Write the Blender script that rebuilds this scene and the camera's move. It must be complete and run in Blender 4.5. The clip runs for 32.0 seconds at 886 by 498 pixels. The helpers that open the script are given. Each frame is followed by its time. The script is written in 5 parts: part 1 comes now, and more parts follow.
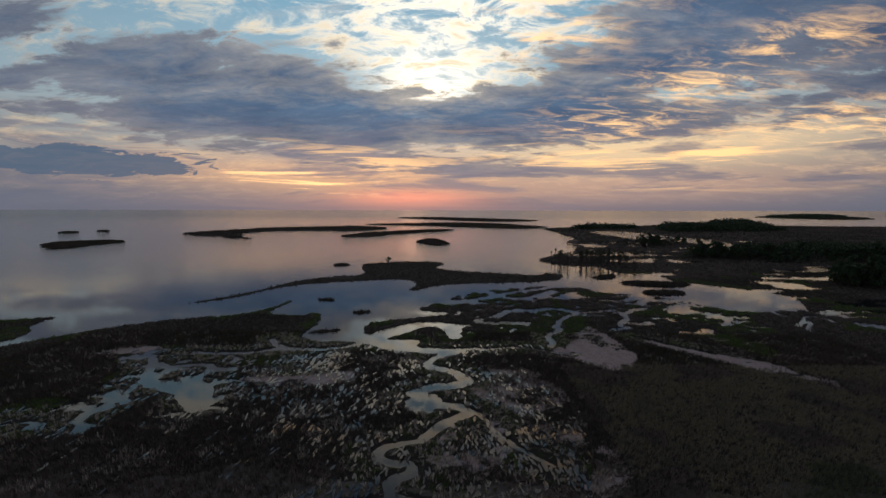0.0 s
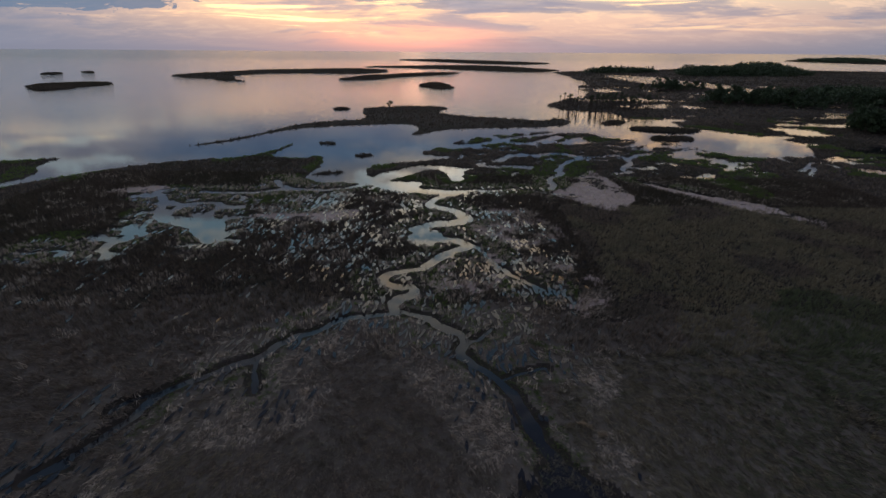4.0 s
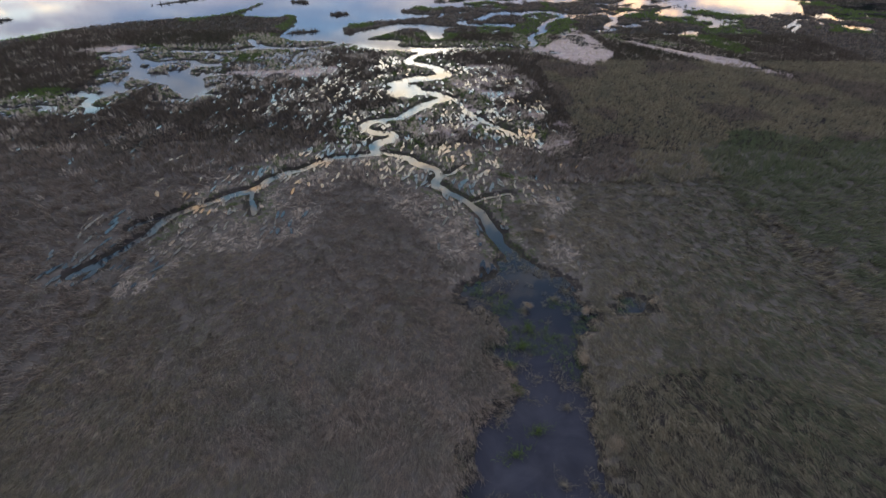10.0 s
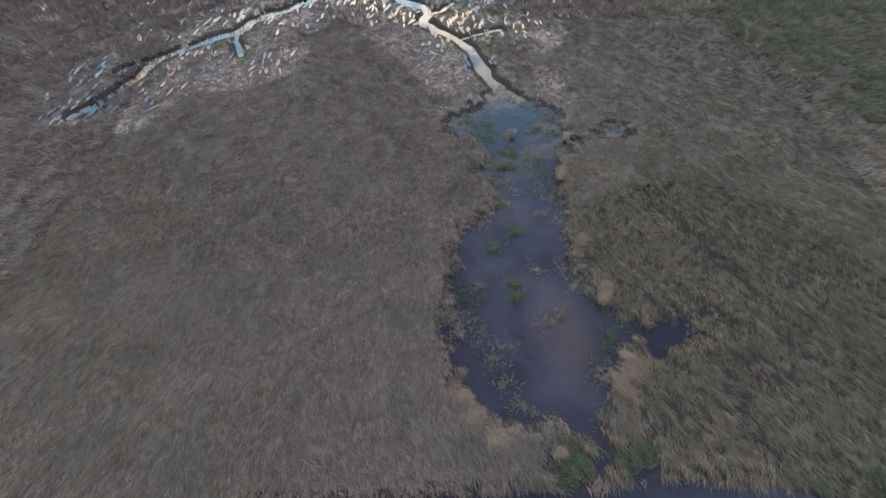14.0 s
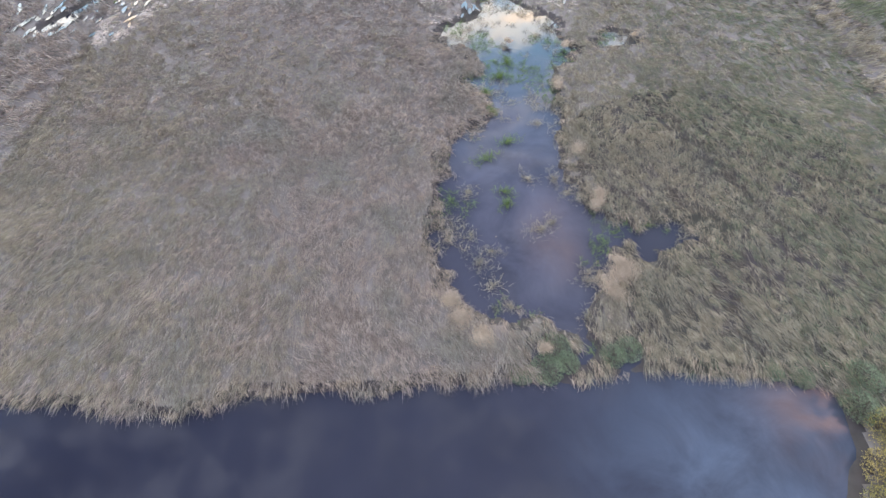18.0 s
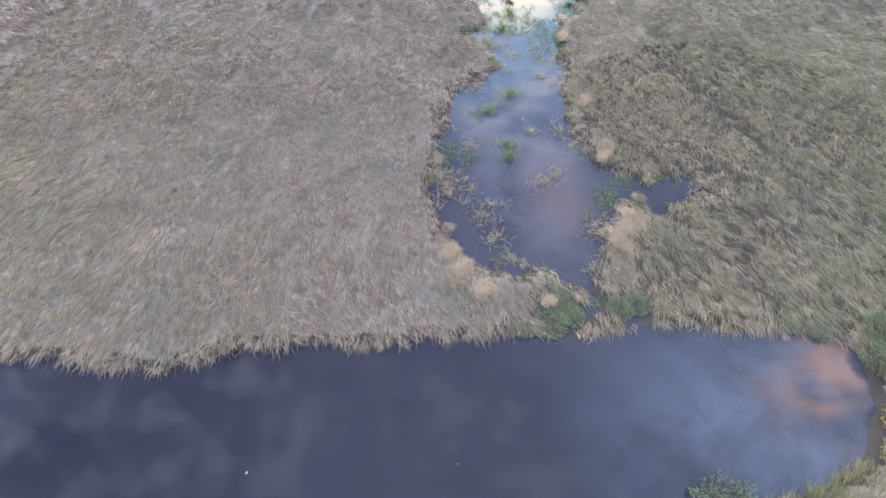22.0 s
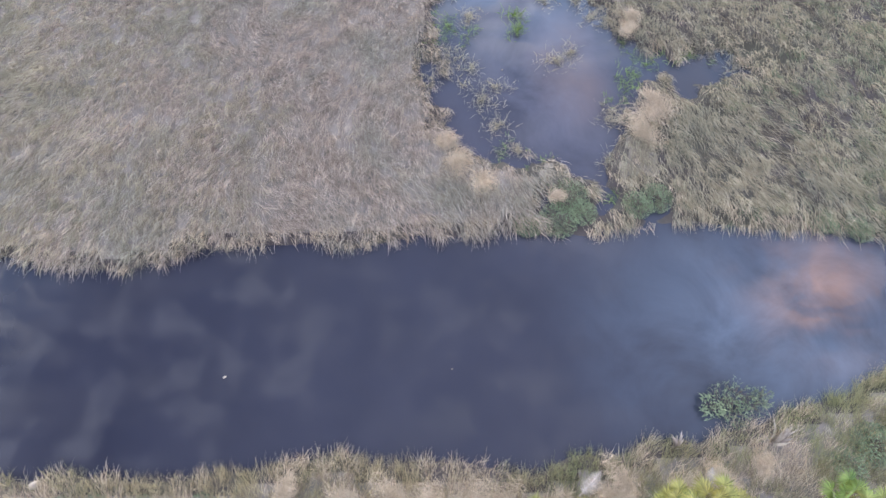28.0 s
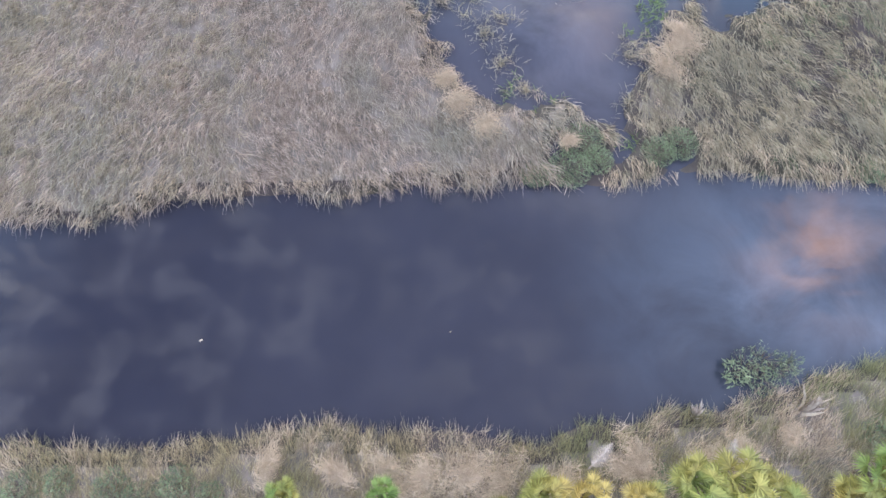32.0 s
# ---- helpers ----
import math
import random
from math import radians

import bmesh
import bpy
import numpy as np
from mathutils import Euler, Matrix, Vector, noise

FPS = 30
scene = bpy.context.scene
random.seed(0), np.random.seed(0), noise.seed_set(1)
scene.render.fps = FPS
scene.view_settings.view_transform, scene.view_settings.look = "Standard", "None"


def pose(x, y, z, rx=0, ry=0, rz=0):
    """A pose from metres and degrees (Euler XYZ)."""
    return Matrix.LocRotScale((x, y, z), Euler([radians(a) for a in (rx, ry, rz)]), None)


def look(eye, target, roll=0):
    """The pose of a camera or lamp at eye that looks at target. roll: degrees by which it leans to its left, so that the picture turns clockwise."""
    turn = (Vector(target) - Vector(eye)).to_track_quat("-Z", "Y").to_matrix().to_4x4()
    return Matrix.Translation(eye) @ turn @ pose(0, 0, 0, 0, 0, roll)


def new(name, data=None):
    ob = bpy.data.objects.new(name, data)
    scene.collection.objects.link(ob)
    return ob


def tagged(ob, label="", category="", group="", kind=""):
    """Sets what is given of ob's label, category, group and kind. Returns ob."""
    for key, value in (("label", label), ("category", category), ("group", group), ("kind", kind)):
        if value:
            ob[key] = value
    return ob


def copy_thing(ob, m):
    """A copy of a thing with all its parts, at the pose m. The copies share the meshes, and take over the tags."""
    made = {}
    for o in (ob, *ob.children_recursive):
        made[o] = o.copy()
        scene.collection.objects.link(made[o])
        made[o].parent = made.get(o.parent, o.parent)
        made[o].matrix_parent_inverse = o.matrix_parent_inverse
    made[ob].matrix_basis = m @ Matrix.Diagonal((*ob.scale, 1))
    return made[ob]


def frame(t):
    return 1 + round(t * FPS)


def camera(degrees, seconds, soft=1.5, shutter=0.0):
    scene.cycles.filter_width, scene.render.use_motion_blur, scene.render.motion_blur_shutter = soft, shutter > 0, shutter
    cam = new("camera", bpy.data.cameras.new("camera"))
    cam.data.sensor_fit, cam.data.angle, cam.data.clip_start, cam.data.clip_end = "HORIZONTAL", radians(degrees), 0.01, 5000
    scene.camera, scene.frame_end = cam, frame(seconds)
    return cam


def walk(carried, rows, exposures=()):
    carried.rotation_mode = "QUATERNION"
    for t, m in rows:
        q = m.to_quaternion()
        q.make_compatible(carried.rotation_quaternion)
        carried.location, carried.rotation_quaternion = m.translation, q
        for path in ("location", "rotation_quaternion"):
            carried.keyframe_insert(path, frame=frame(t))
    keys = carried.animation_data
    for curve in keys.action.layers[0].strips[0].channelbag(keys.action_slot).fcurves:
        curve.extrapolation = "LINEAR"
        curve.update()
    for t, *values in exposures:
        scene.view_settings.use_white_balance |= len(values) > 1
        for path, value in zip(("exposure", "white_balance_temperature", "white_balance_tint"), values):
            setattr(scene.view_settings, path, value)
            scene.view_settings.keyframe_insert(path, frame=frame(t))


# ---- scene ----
cam = camera(86.5, 32.0)
PATH = [
    (0, (0.191, -3.074, 28.968), (0.152, -1.082, 28.793), 0.1),
    (0.5, (0.12, -3.295, 28.829), (0.078, -1.322, 28.508), 0.4),
    (1, (0.181, -3.433, 28.652), (0.137, -1.486, 28.196), 0.5),
    (1.5, (0.246, -3.517, 28.468), (0.201, -1.596, 27.913), 0.4),
    (2, (0.321, -3.471, 28.228), (0.272, -1.573, 27.6), 0.4),
    (2.5, (0.447, -3.421, 28.018), (0.396, -1.542, 27.335), 0.3),
    (3, (0.503, -3.415, 27.773), (0.454, -1.551, 27.051), 0.3),
    (3.5, (0.576, -3.584, 27.522), (0.525, -1.732, 26.769), 0.4),
    (5.5, (0.945, -5.581, 26.577), (0.915, -3.78, 25.709), 0.3),
    (6, (1.1, -6.35, 26.466), (1.082, -4.562, 25.571), 0.3),
    (6.5, (1.293, -7.16, 26.35), (1.283, -5.381, 25.435), 0.2),
    (7, (1.43, -7.923, 26.216), (1.427, -6.16, 25.273), 0.2),
    (7.5, (1.55, -8.666, 26.094), (1.55, -6.935, 25.092), 0.2),
    (8, (1.627, -9.28, 25.968), (1.632, -7.584, 24.908), 0.3),
    (8.5, (1.726, -9.768, 25.813), (1.732, -8.106, 24.701), 0.4),
    (9, (1.827, -10.157, 25.604), (1.836, -8.52, 24.456), 0.4),
    (9.5, (1.882, -10.554, 25.337), (1.893, -8.937, 24.16), 0.5),
    (10, (1.931, -11.015, 25.047), (1.943, -9.414, 23.849), 0.5),
    (10.5, (1.994, -11.459, 24.761), (2.008, -9.884, 23.528), 0.6),
    (11, (2.074, -11.991, 24.529), (2.09, -10.484, 23.215), 0.6),
    (11.5, (2.246, -12.526, 24.39), (2.256, -11.088, 22.999), 0.2),
    (12, (2.307, -13.152, 24.234), (2.319, -11.769, 22.789), 0.1),
    (12.5, (2.418, -13.797, 24.019), (2.432, -12.453, 22.538), 0.0),
    (13, (2.622, -14.394, 23.829), (2.63, -13.084, 22.317), -0.4),
    (13.5, (2.693, -15.039, 23.676), (2.702, -13.757, 22.141), -0.7),
    (14, (2.824, -15.725, 23.568), (2.83, -14.466, 22.014), -0.9),
    (14.5, (2.968, -16.308, 23.419), (2.971, -15.071, 21.848), -0.9),
    (15, (3.134, -16.712, 23.192), (3.135, -15.505, 21.598), -1.1),
    (15.5, (3.314, -17.038, 22.96), (3.309, -15.863, 21.342), -1.4),
    (17.5, (3.553, -17.472, 21.919), (3.543, -16.375, 20.247), -1.7),
    (18, (3.593, -17.472, 21.677), (3.581, -16.385, 19.999), -1.7),
    (18.5, (3.605, -17.43, 21.437), (3.592, -16.352, 19.752), -1.8),
    (19, (3.58, -17.392, 21.182), (3.568, -16.317, 19.496), -1.7),
    (19.5, (3.564, -17.488, 20.894), (3.553, -16.417, 19.205), -1.7),
    (20, (3.58, -17.725, 20.586), (3.564, -16.66, 18.893), -1.8),
    (20.5, (3.6, -17.885, 20.35), (3.584, -16.822, 18.656), -1.7),
    (21, (3.631, -18.005, 20.177), (3.615, -16.944, 18.482), -1.8),
    (21.5, (3.637, -18.222, 19.954), (3.621, -17.16, 18.259), -1.8),
    (22, (3.618, -18.344, 19.751), (3.603, -17.304, 18.042), -1.8),
    (22.5, (3.641, -18.321, 19.599), (3.625, -17.354, 17.849), -1.9),
    (23, (3.641, -18.316, 19.343), (3.625, -17.413, 17.559), -1.9),
    (23.5, (3.666, -18.361, 19.101), (3.647, -17.502, 17.295), -2.1),
    (24, (3.693, -18.309, 18.894), (3.672, -17.489, 17.07), -2.3),
    (24.5, (3.738, -18.298, 18.672), (3.716, -17.503, 16.836), -2.5),
    (25, (3.798, -18.25, 18.461), (3.772, -17.478, 16.616), -2.7),
    (25.5, (3.815, -18.204, 18.249), (3.789, -17.448, 16.397), -2.7),
    (27.5, (3.827, -18.065, 17.374), (3.801, -17.342, 15.51), -2.7),
    (28, (3.847, -18.039, 17.166), (3.822, -17.32, 15.3), -2.7),
    (28.5, (3.864, -18.029, 16.929), (3.838, -17.311, 15.062), -2.8),
    (29, (3.905, -18.02, 16.699), (3.877, -17.305, 14.832), -2.9),
    (29.5, (3.898, -18.018, 16.447), (3.871, -17.303, 14.58), -2.7),
    (30, (3.889, -17.98, 16.213), (3.864, -17.27, 14.343), -2.6),
    (30.5, (3.864, -17.944, 16.002), (3.84, -17.238, 14.131), -2.5),
    (31, (3.892, -17.875, 15.814), (3.866, -17.174, 13.941), -2.7),
    (31.5, (3.918, -17.841, 15.577), (3.891, -17.171, 13.693), -2.9),
    (32, (3.883, -17.731, 15.373), (3.857, -17.166, 13.455), -3.2),
]
EXPOSURES = [(0, 0.0), (3, 0.5), (6, 1.25), (9, 2.05), (13, 2.98), (16, 3.7), (19, 4.55), (22, 4.63), (28, 4.68), (32, 4.68)]
walk(cam, [(t, look(eye, target, roll)) for t, eye, target, roll in PATH], EXPOSURES)

# ---- world, sun ----
SUN_AZ, SUN_EL = -5.0, 2.2          # degrees right of +y, degrees up
world = bpy.data.worlds.new("dusk_sky")
scene.world = world
world.use_nodes = True
wt = world.node_tree
wt.nodes.clear()


def wnode(kind, **inputs):
    n = wt.nodes.new(kind)
    for k, v in inputs.items():
        key = int(k[1:]) if k[0] == "i" and k[1:].isdigit() else k
        if isinstance(v, bpy.types.NodeSocket):
            wt.links.new(v, n.inputs[key])
        else:
            n.inputs[key].default_value = v
    return n


def wmath(op, a, b=0.0, c=0.0, clamp=False):
    n = wnode("ShaderNodeMath", i0=a, i1=b, i2=c)
    n.operation, n.use_clamp = op, clamp
    return n.outputs[0]


def wramp(fac, stops):
    n = wnode("ShaderNodeValToRGB", i0=fac)
    e = n.color_ramp.elements
    while len(e) < len(stops):
        e.new(0.5)
    for el, (p, c) in zip(e, stops):
        el.position, el.color = p, (*c, 1)
    return n.outputs[0]


def wmix(fac, a, b, mode="MIX"):
    n = wt.nodes.new("ShaderNodeMix")
    n.data_type, n.blend_type = "RGBA", mode
    for s, v in ((n.inputs[0], fac), (n.inputs[6], a), (n.inputs[7], b)):
        if isinstance(v, bpy.types.NodeSocket):
            wt.links.new(v, s)
        else:
            s.default_value = v if isinstance(v, float) else (*v, 1)
    return n.outputs[2]


coord = wt.nodes.new("ShaderNodeTexCoord").outputs["Generated"]
sep = wnode("ShaderNodeSeparateXYZ", i0=coord)
dx, dy, dz = sep.outputs
up = wmath("MAXIMUM", dz, 0.0)
high = wmath("ADD", up, 0.20)
plane = wnode("ShaderNodeCombineXYZ", i0=wmath("DIVIDE", dx, high), i1=wmath("DIVIDE", dy, high), i2=0.0).outputs[0]


def wnoise(vec, scale, detail, rough, shift, stretch=(1, 1, 1), distort=0.0):
    m = wnode("ShaderNodeMapping", i0=vec, i1=shift, i3=stretch)
    n = wnode("ShaderNodeTexNoise", Vector=m.outputs[0], Scale=scale, Detail=detail, Roughness=rough, Distortion=distort)
    return n.outputs[0]


azi = wmath("ARCTAN2", dx, dy)
ele = wmath("ARCSINE", dz)


def toward(az, el, width, tall):
    """A soft lobe, 1 in the direction az, el (degrees), falling off over width and tall degrees."""
    u = wmath("DIVIDE", wmath("SUBTRACT", azi, radians(az)), radians(width))
    v = wmath("DIVIDE", wmath("SUBTRACT", ele, radians(el)), radians(tall))
    r2 = wmath("ADD", wmath("MULTIPLY", u, u), wmath("MULTIPLY", v, v))
    return wmath("EXPONENT", wmath("MULTIPLY", r2, -1.0))


def wsum(first, *terms):
    for lobe, weight in terms:
        first = wmath("MULTIPLY_ADD", lobe, weight, first)
    return first


def wstep(v, lo, hi):
    n = wnode("ShaderNodeMapRange", i0=v, i1=lo, i2=hi)
    n.interpolation_type = "SMOOTHSTEP"
    return n.outputs[0]


sky = wt.nodes.new("ShaderNodeTexSky")
sky.sky_type, sky.sun_disc = "NISHITA", False
sky.sun_elevation, sky.sun_rotation = radians(SUN_EL), radians(SUN_AZ)
sky.air_density, sky.dust_density, sky.ozone_density = 1.2, 1.5, 1.0
clear = wmix(1.0, sky.outputs[0], (0.08, 0.08, 0.08), "MULTIPLY")

west = toward(SUN_AZ, 6.0, 62.0, 48.0)            # the glowing side of the sky
core = toward(-2.5, 14.5, 6.5, 4.0)              # the thin place in the cloud before the sun
halo = toward(-2.0, 19.0, 26.0, 12.0)
tall = wmath("DIVIDE", ele, radians(40.0), clamp=True)
# open sky between the clouds, by height
open_west = wramp(tall, [(0.0, (0.20, 0.20, 0.25)), (0.045, (0.245, 0.245, 0.28)), (0.10, (0.34, 0.325, 0.335)), (0.17, (0.44, 0.455, 0.455)), (0.30, (0.42, 0.58, 0.66)),
                         (0.55, (0.25, 0.50, 0.68)), (1.0, (0.16, 0.27, 0.42))])
open_east = wramp(tall, [(0.0, (0.10, 0.10, 0.13)), (0.3, (0.10, 0.115, 0.165)), (1.0, (0.052, 0.058, 0.098))])
gap = wmix(0.12, wmix(west, open_east, open_west), clear)
gap = wmix(wmath("MULTIPLY", toward(-16.0, 3.8, 18.0, 2.2), 0.45), gap, (1.15, 0.58, 0.26))
gap = wmix(wmath("MULTIPLY", toward(22.0, 2.6, 20.0, 1.8), 0.42), gap, (0.85, 0.47, 0.30))
gap = wmix(wmath("MULTIPLY", toward(22.0, 6.8, 19.0, 2.4), 0.65), gap, (1.15, 0.80, 0.42))
# broken grey stratocumulus, with small bright cloud above it
n_big = wnoise(plane, 1.0, 10.0, 0.58, (3.1, 1.7, 0), (0.75, 1.2, 1), 0.5)
n_fine = wnoise(plane, 7.5, 10.0, 0.64, (7.3, 2.1, 0), (0.7, 1.0, 1), 0.5)
gap = wmix(wmath("MULTIPLY", core, wstep(n_fine, 0.25, 0.60)), gap, (1.9, 1.7, 1.4))
gap = wmix(wmath("MULTIPLY", toward(-1.0, 23.0, 17.0, 7.0), wmath("MULTIPLY", wstep(n_fine, 0.40, 0.60), 0.95)), gap, (2.0, 1.75, 1.4))
n_streak = wnoise(plane, 2.0, 8.0, 0.62, (1.3, 8.2, 0), (0.28, 1.5, 1), 0.3)
dense = wmath("ADD", wmath("MULTIPLY", n_big, 0.62), wmath("MULTIPLY", n_streak, 0.22))
haze = wmath("EXPONENT", wmath("MULTIPLY", up, -22.0))
clean = wmath("SUBTRACT", 1.0, haze)
dense = wmath("ADD", dense, wmath("MULTIPLY", wmath("SUBTRACT", n_fine, 0.5), wmath("MULTIPLY", clean, 0.30)))
dense = wmath("ADD", dense, 0.10)
dense = wsum(dense, (toward(-32.0, 14.5, 27.0, 5.2), 0.17), (toward(-8.0, 9.0, 26.0, 2.8), 0.13), (toward(42.0, 21.0, 22.0, 10.0), 0.24), (toward(15.0, 10.0, 15.0, 3.4), 0.12),
             (toward(3.0, 5.0, 13.0, 2.2), 0.10), (core, -0.12), (toward(-20.0, 25.0, 30.0, 5.0), -0.08), (toward(20.0, 6.3, 15.0, 1.8), -0.14), (toward(-17.0, 4.0, 12.0, 1.3), -0.14), (toward(8.0, 14.0, 5.0, 2.0), -0.06), (toward(27.0, 12.0, 10.0, 1.6), -0.12),
             (toward(-40.0, 7.8, 16.0, 1.3), -0.10), (toward(30.0, 3.4, 26.0, 1.6), -0.10))
thick = wstep(dense, 0.53, 0.585)
thick = wmath("MULTIPLY", thick, wmath("SUBTRACT", 1.0, wmath("MULTIPLY", haze, 0.8)))
fleck = wmath("MULTIPLY", wstep(n_fine, 0.455, 0.63), clean)
grey_west = wramp(tall, [(0.0, (0.18, 0.178, 0.225)), (0.12, (0.138, 0.160, 0.225)), (0.28, (0.086, 0.145, 0.240)), (0.6, (0.058, 0.122, 0.225)), (1.0, (0.07, 0.11, 0.19))])
grey = wmix(west, (0.075, 0.080, 0.115), grey_west)
lit_west = wramp(tall, [(0.0, (0.45, 0.32, 0.28)), (0.10, (0.95, 0.58, 0.32)), (0.2, (1.0, 0.74, 0.42)), (0.5, (0.98, 0.84, 0.62)), (1.0, (0.72, 0.68, 0.62))])
lit = wmix(west, (0.30, 0.305, 0.335), lit_west)
body = wmix(wmath("MULTIPLY", fleck, wsum(0.55, (halo, 0.42), (toward(33.0, 16.0, 18.0, 9.0), 0.38))), gap, lit)
shade = wstep(dense, 0.54, 0.72)
cloud = wmix(shade, wmix(wsum(0.12, (halo, 0.28)), grey, lit), grey)
n_tone = wnoise(plane, 2.2, 10.0, 0.68, (2.7, 5.5, 0), (0.7, 1.2, 1), 0.3)
cloud = wmix(1.0, cloud, wramp(n_tone, [(0.30, (0.60, 0.65, 0.75)), (0.48, (0.95, 0.97, 1.0)), (0.60, (1.22, 1.2, 1.17)), (0.70, (1.6, 1.5, 1.38))]), "MULTIPLY")
heaven = wmix(thick, body, cloud)
# thin layers low in the west: grey bars and gilded streaks
layer = wnode("ShaderNodeCombineXYZ", i0=wmath("MULTIPLY", azi, 3.2), i1=wmath("MULTIPLY", ele, 26.0), i2=0.0).outputs[0]
n_bar = wnoise(layer, 1.0, 9.0, 0.60, (2.2, 0.4, 0), (1, 1, 1), 0.4)
n_gilt = wnoise(layer, 1.3, 9.0, 0.62, (9.1, 4.7, 0), (0.8, 1.3, 1), 0.5)
belt = wmath("MULTIPLY", wstep(ele, radians(0.9), radians(2.6)), wmath("SUBTRACT", 1.0, wstep(ele, radians(6.5), radians(11.0))))
heaven = wmix(wmath("MULTIPLY", wmath("MULTIPLY", belt, wstep(n_bar, 0.47, 0.60)), 0.75), heaven, wmix(west, (0.09, 0.10, 0.14), (0.22, 0.205, 0.255)))
gilt = wmath("MULTIPLY", wmath("MULTIPLY", belt, wstep(n_gilt, 0.53, 0.64)), wmath("MAXIMUM", toward(-14.0, 4.0, 16.0, 3.0), toward(22.0, 6.0, 22.0, 4.0)))
heaven = wmix(wmath("MULTIPLY", gilt, 0.95), heaven, (1.5, 0.88, 0.38))
# gilded edges of the broken cloud north of the sun, and high above it
n_edge = wnoise(plane, 9.0, 10.0, 0.68, (6.6, 2.9, 0), (0.55, 1.4, 1), 0.6)
where = toward(14.0, 26.0, 16.0, 5.0)
for az, el, across, tall_by in ((19.0, 9.5, 8.0, 2.4), (27.0, 13.0, 7.0, 2.4), (35.0, 15.5, 6.0, 2.0), (40.0, 8.0, 10.0, 1.8), (12.0, 19.0, 7.0, 2.5), (-24.0, 27.0, 16.0, 4.0)):
    where = wmath("MAXIMUM", where, toward(az, el, across, tall_by))
edge = wmath("MULTIPLY", wmath("MULTIPLY", wstep(n_edge, 0.45, 0.66), where), 0.85)
heaven = wmix(edge, heaven, (1.5, 0.90, 0.40))
rose = wmath("MULTIPLY", wmath("MULTIPLY", wstep(n_gilt, 0.50, 0.62), toward(-16.0, 3.2, 13.0, 1.7)), 0.9)
heaven = wmix(rose, heaven, (1.7, 0.95, 0.42))
# a low blue bank of cumulus on the south-western horizon
bank = wsum(wmath("MULTIPLY", n_fine, 0.9), (toward(-38.5, 4.4, 12.0, 1.5), 0.52))
heaven = wmix(wmath("MULTIPLY", wstep(bank, 0.665, 0.72), 0.85), heaven, (0.068, 0.120, 0.195))
heaven = wmix(wmath("MULTIPLY", wmath("MAXIMUM", toward(-46.0, 1.0, 18.0, 2.6), toward(48.0, 0.5, 14.0, 2.0)), 0.6), heaven, (0.13, 0.155, 0.215))
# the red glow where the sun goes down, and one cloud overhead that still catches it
heaven = wmix(wmath("MULTIPLY", toward(SUN_AZ, 1.2, 7.0, 0.9), 0.6), heaven, (1.25, 0.40, 0.26))
zenith = wstep(dz, 0.60, 0.80)
over = wmix(toward(-92.0, 50.0, 75.0, 19.0), wmix(toward(85.0, 56.0, 60.0, 16.0), (0.078, 0.085, 0.138), (0.094, 0.108, 0.155)), (0.031, 0.033, 0.060))
n_puff = wnoise(plane, 9.5, 8.0, 0.56, (4.4, 0.9, 0), (1, 1, 1), 0.15)
n_group = wnoise(plane, 1.9, 3.0, 0.5, (8.4, 3.9, 0))
puff = wmath("MULTIPLY", wstep(n_puff, 0.45, 0.66), wstep(n_group, 0.34, 0.56))
over = wmix(wmath("MULTIPLY", puff, 0.7), over, (0.150, 0.156, 0.200))
heaven = wmix(wmath("MULTIPLY", zenith, 0.9), heaven, over)
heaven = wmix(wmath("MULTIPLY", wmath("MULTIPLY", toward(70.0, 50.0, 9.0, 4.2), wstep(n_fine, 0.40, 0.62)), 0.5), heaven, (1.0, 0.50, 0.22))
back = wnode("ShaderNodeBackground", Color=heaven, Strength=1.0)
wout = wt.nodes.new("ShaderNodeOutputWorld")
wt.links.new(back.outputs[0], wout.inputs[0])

sun = new("sun", bpy.data.lights.new("sun", "SUN"))
sun.data.energy, sun.data.angle, sun.data.color = 0.0012, radians(3.0), (1.0, 0.55, 0.34)
sun.matrix_world = look((0, 0, 0), (-math.sin(radians(SUN_AZ)), -math.cos(radians(SUN_AZ)), -math.tan(radians(SUN_EL))))
tagged(sun, kind="structure")


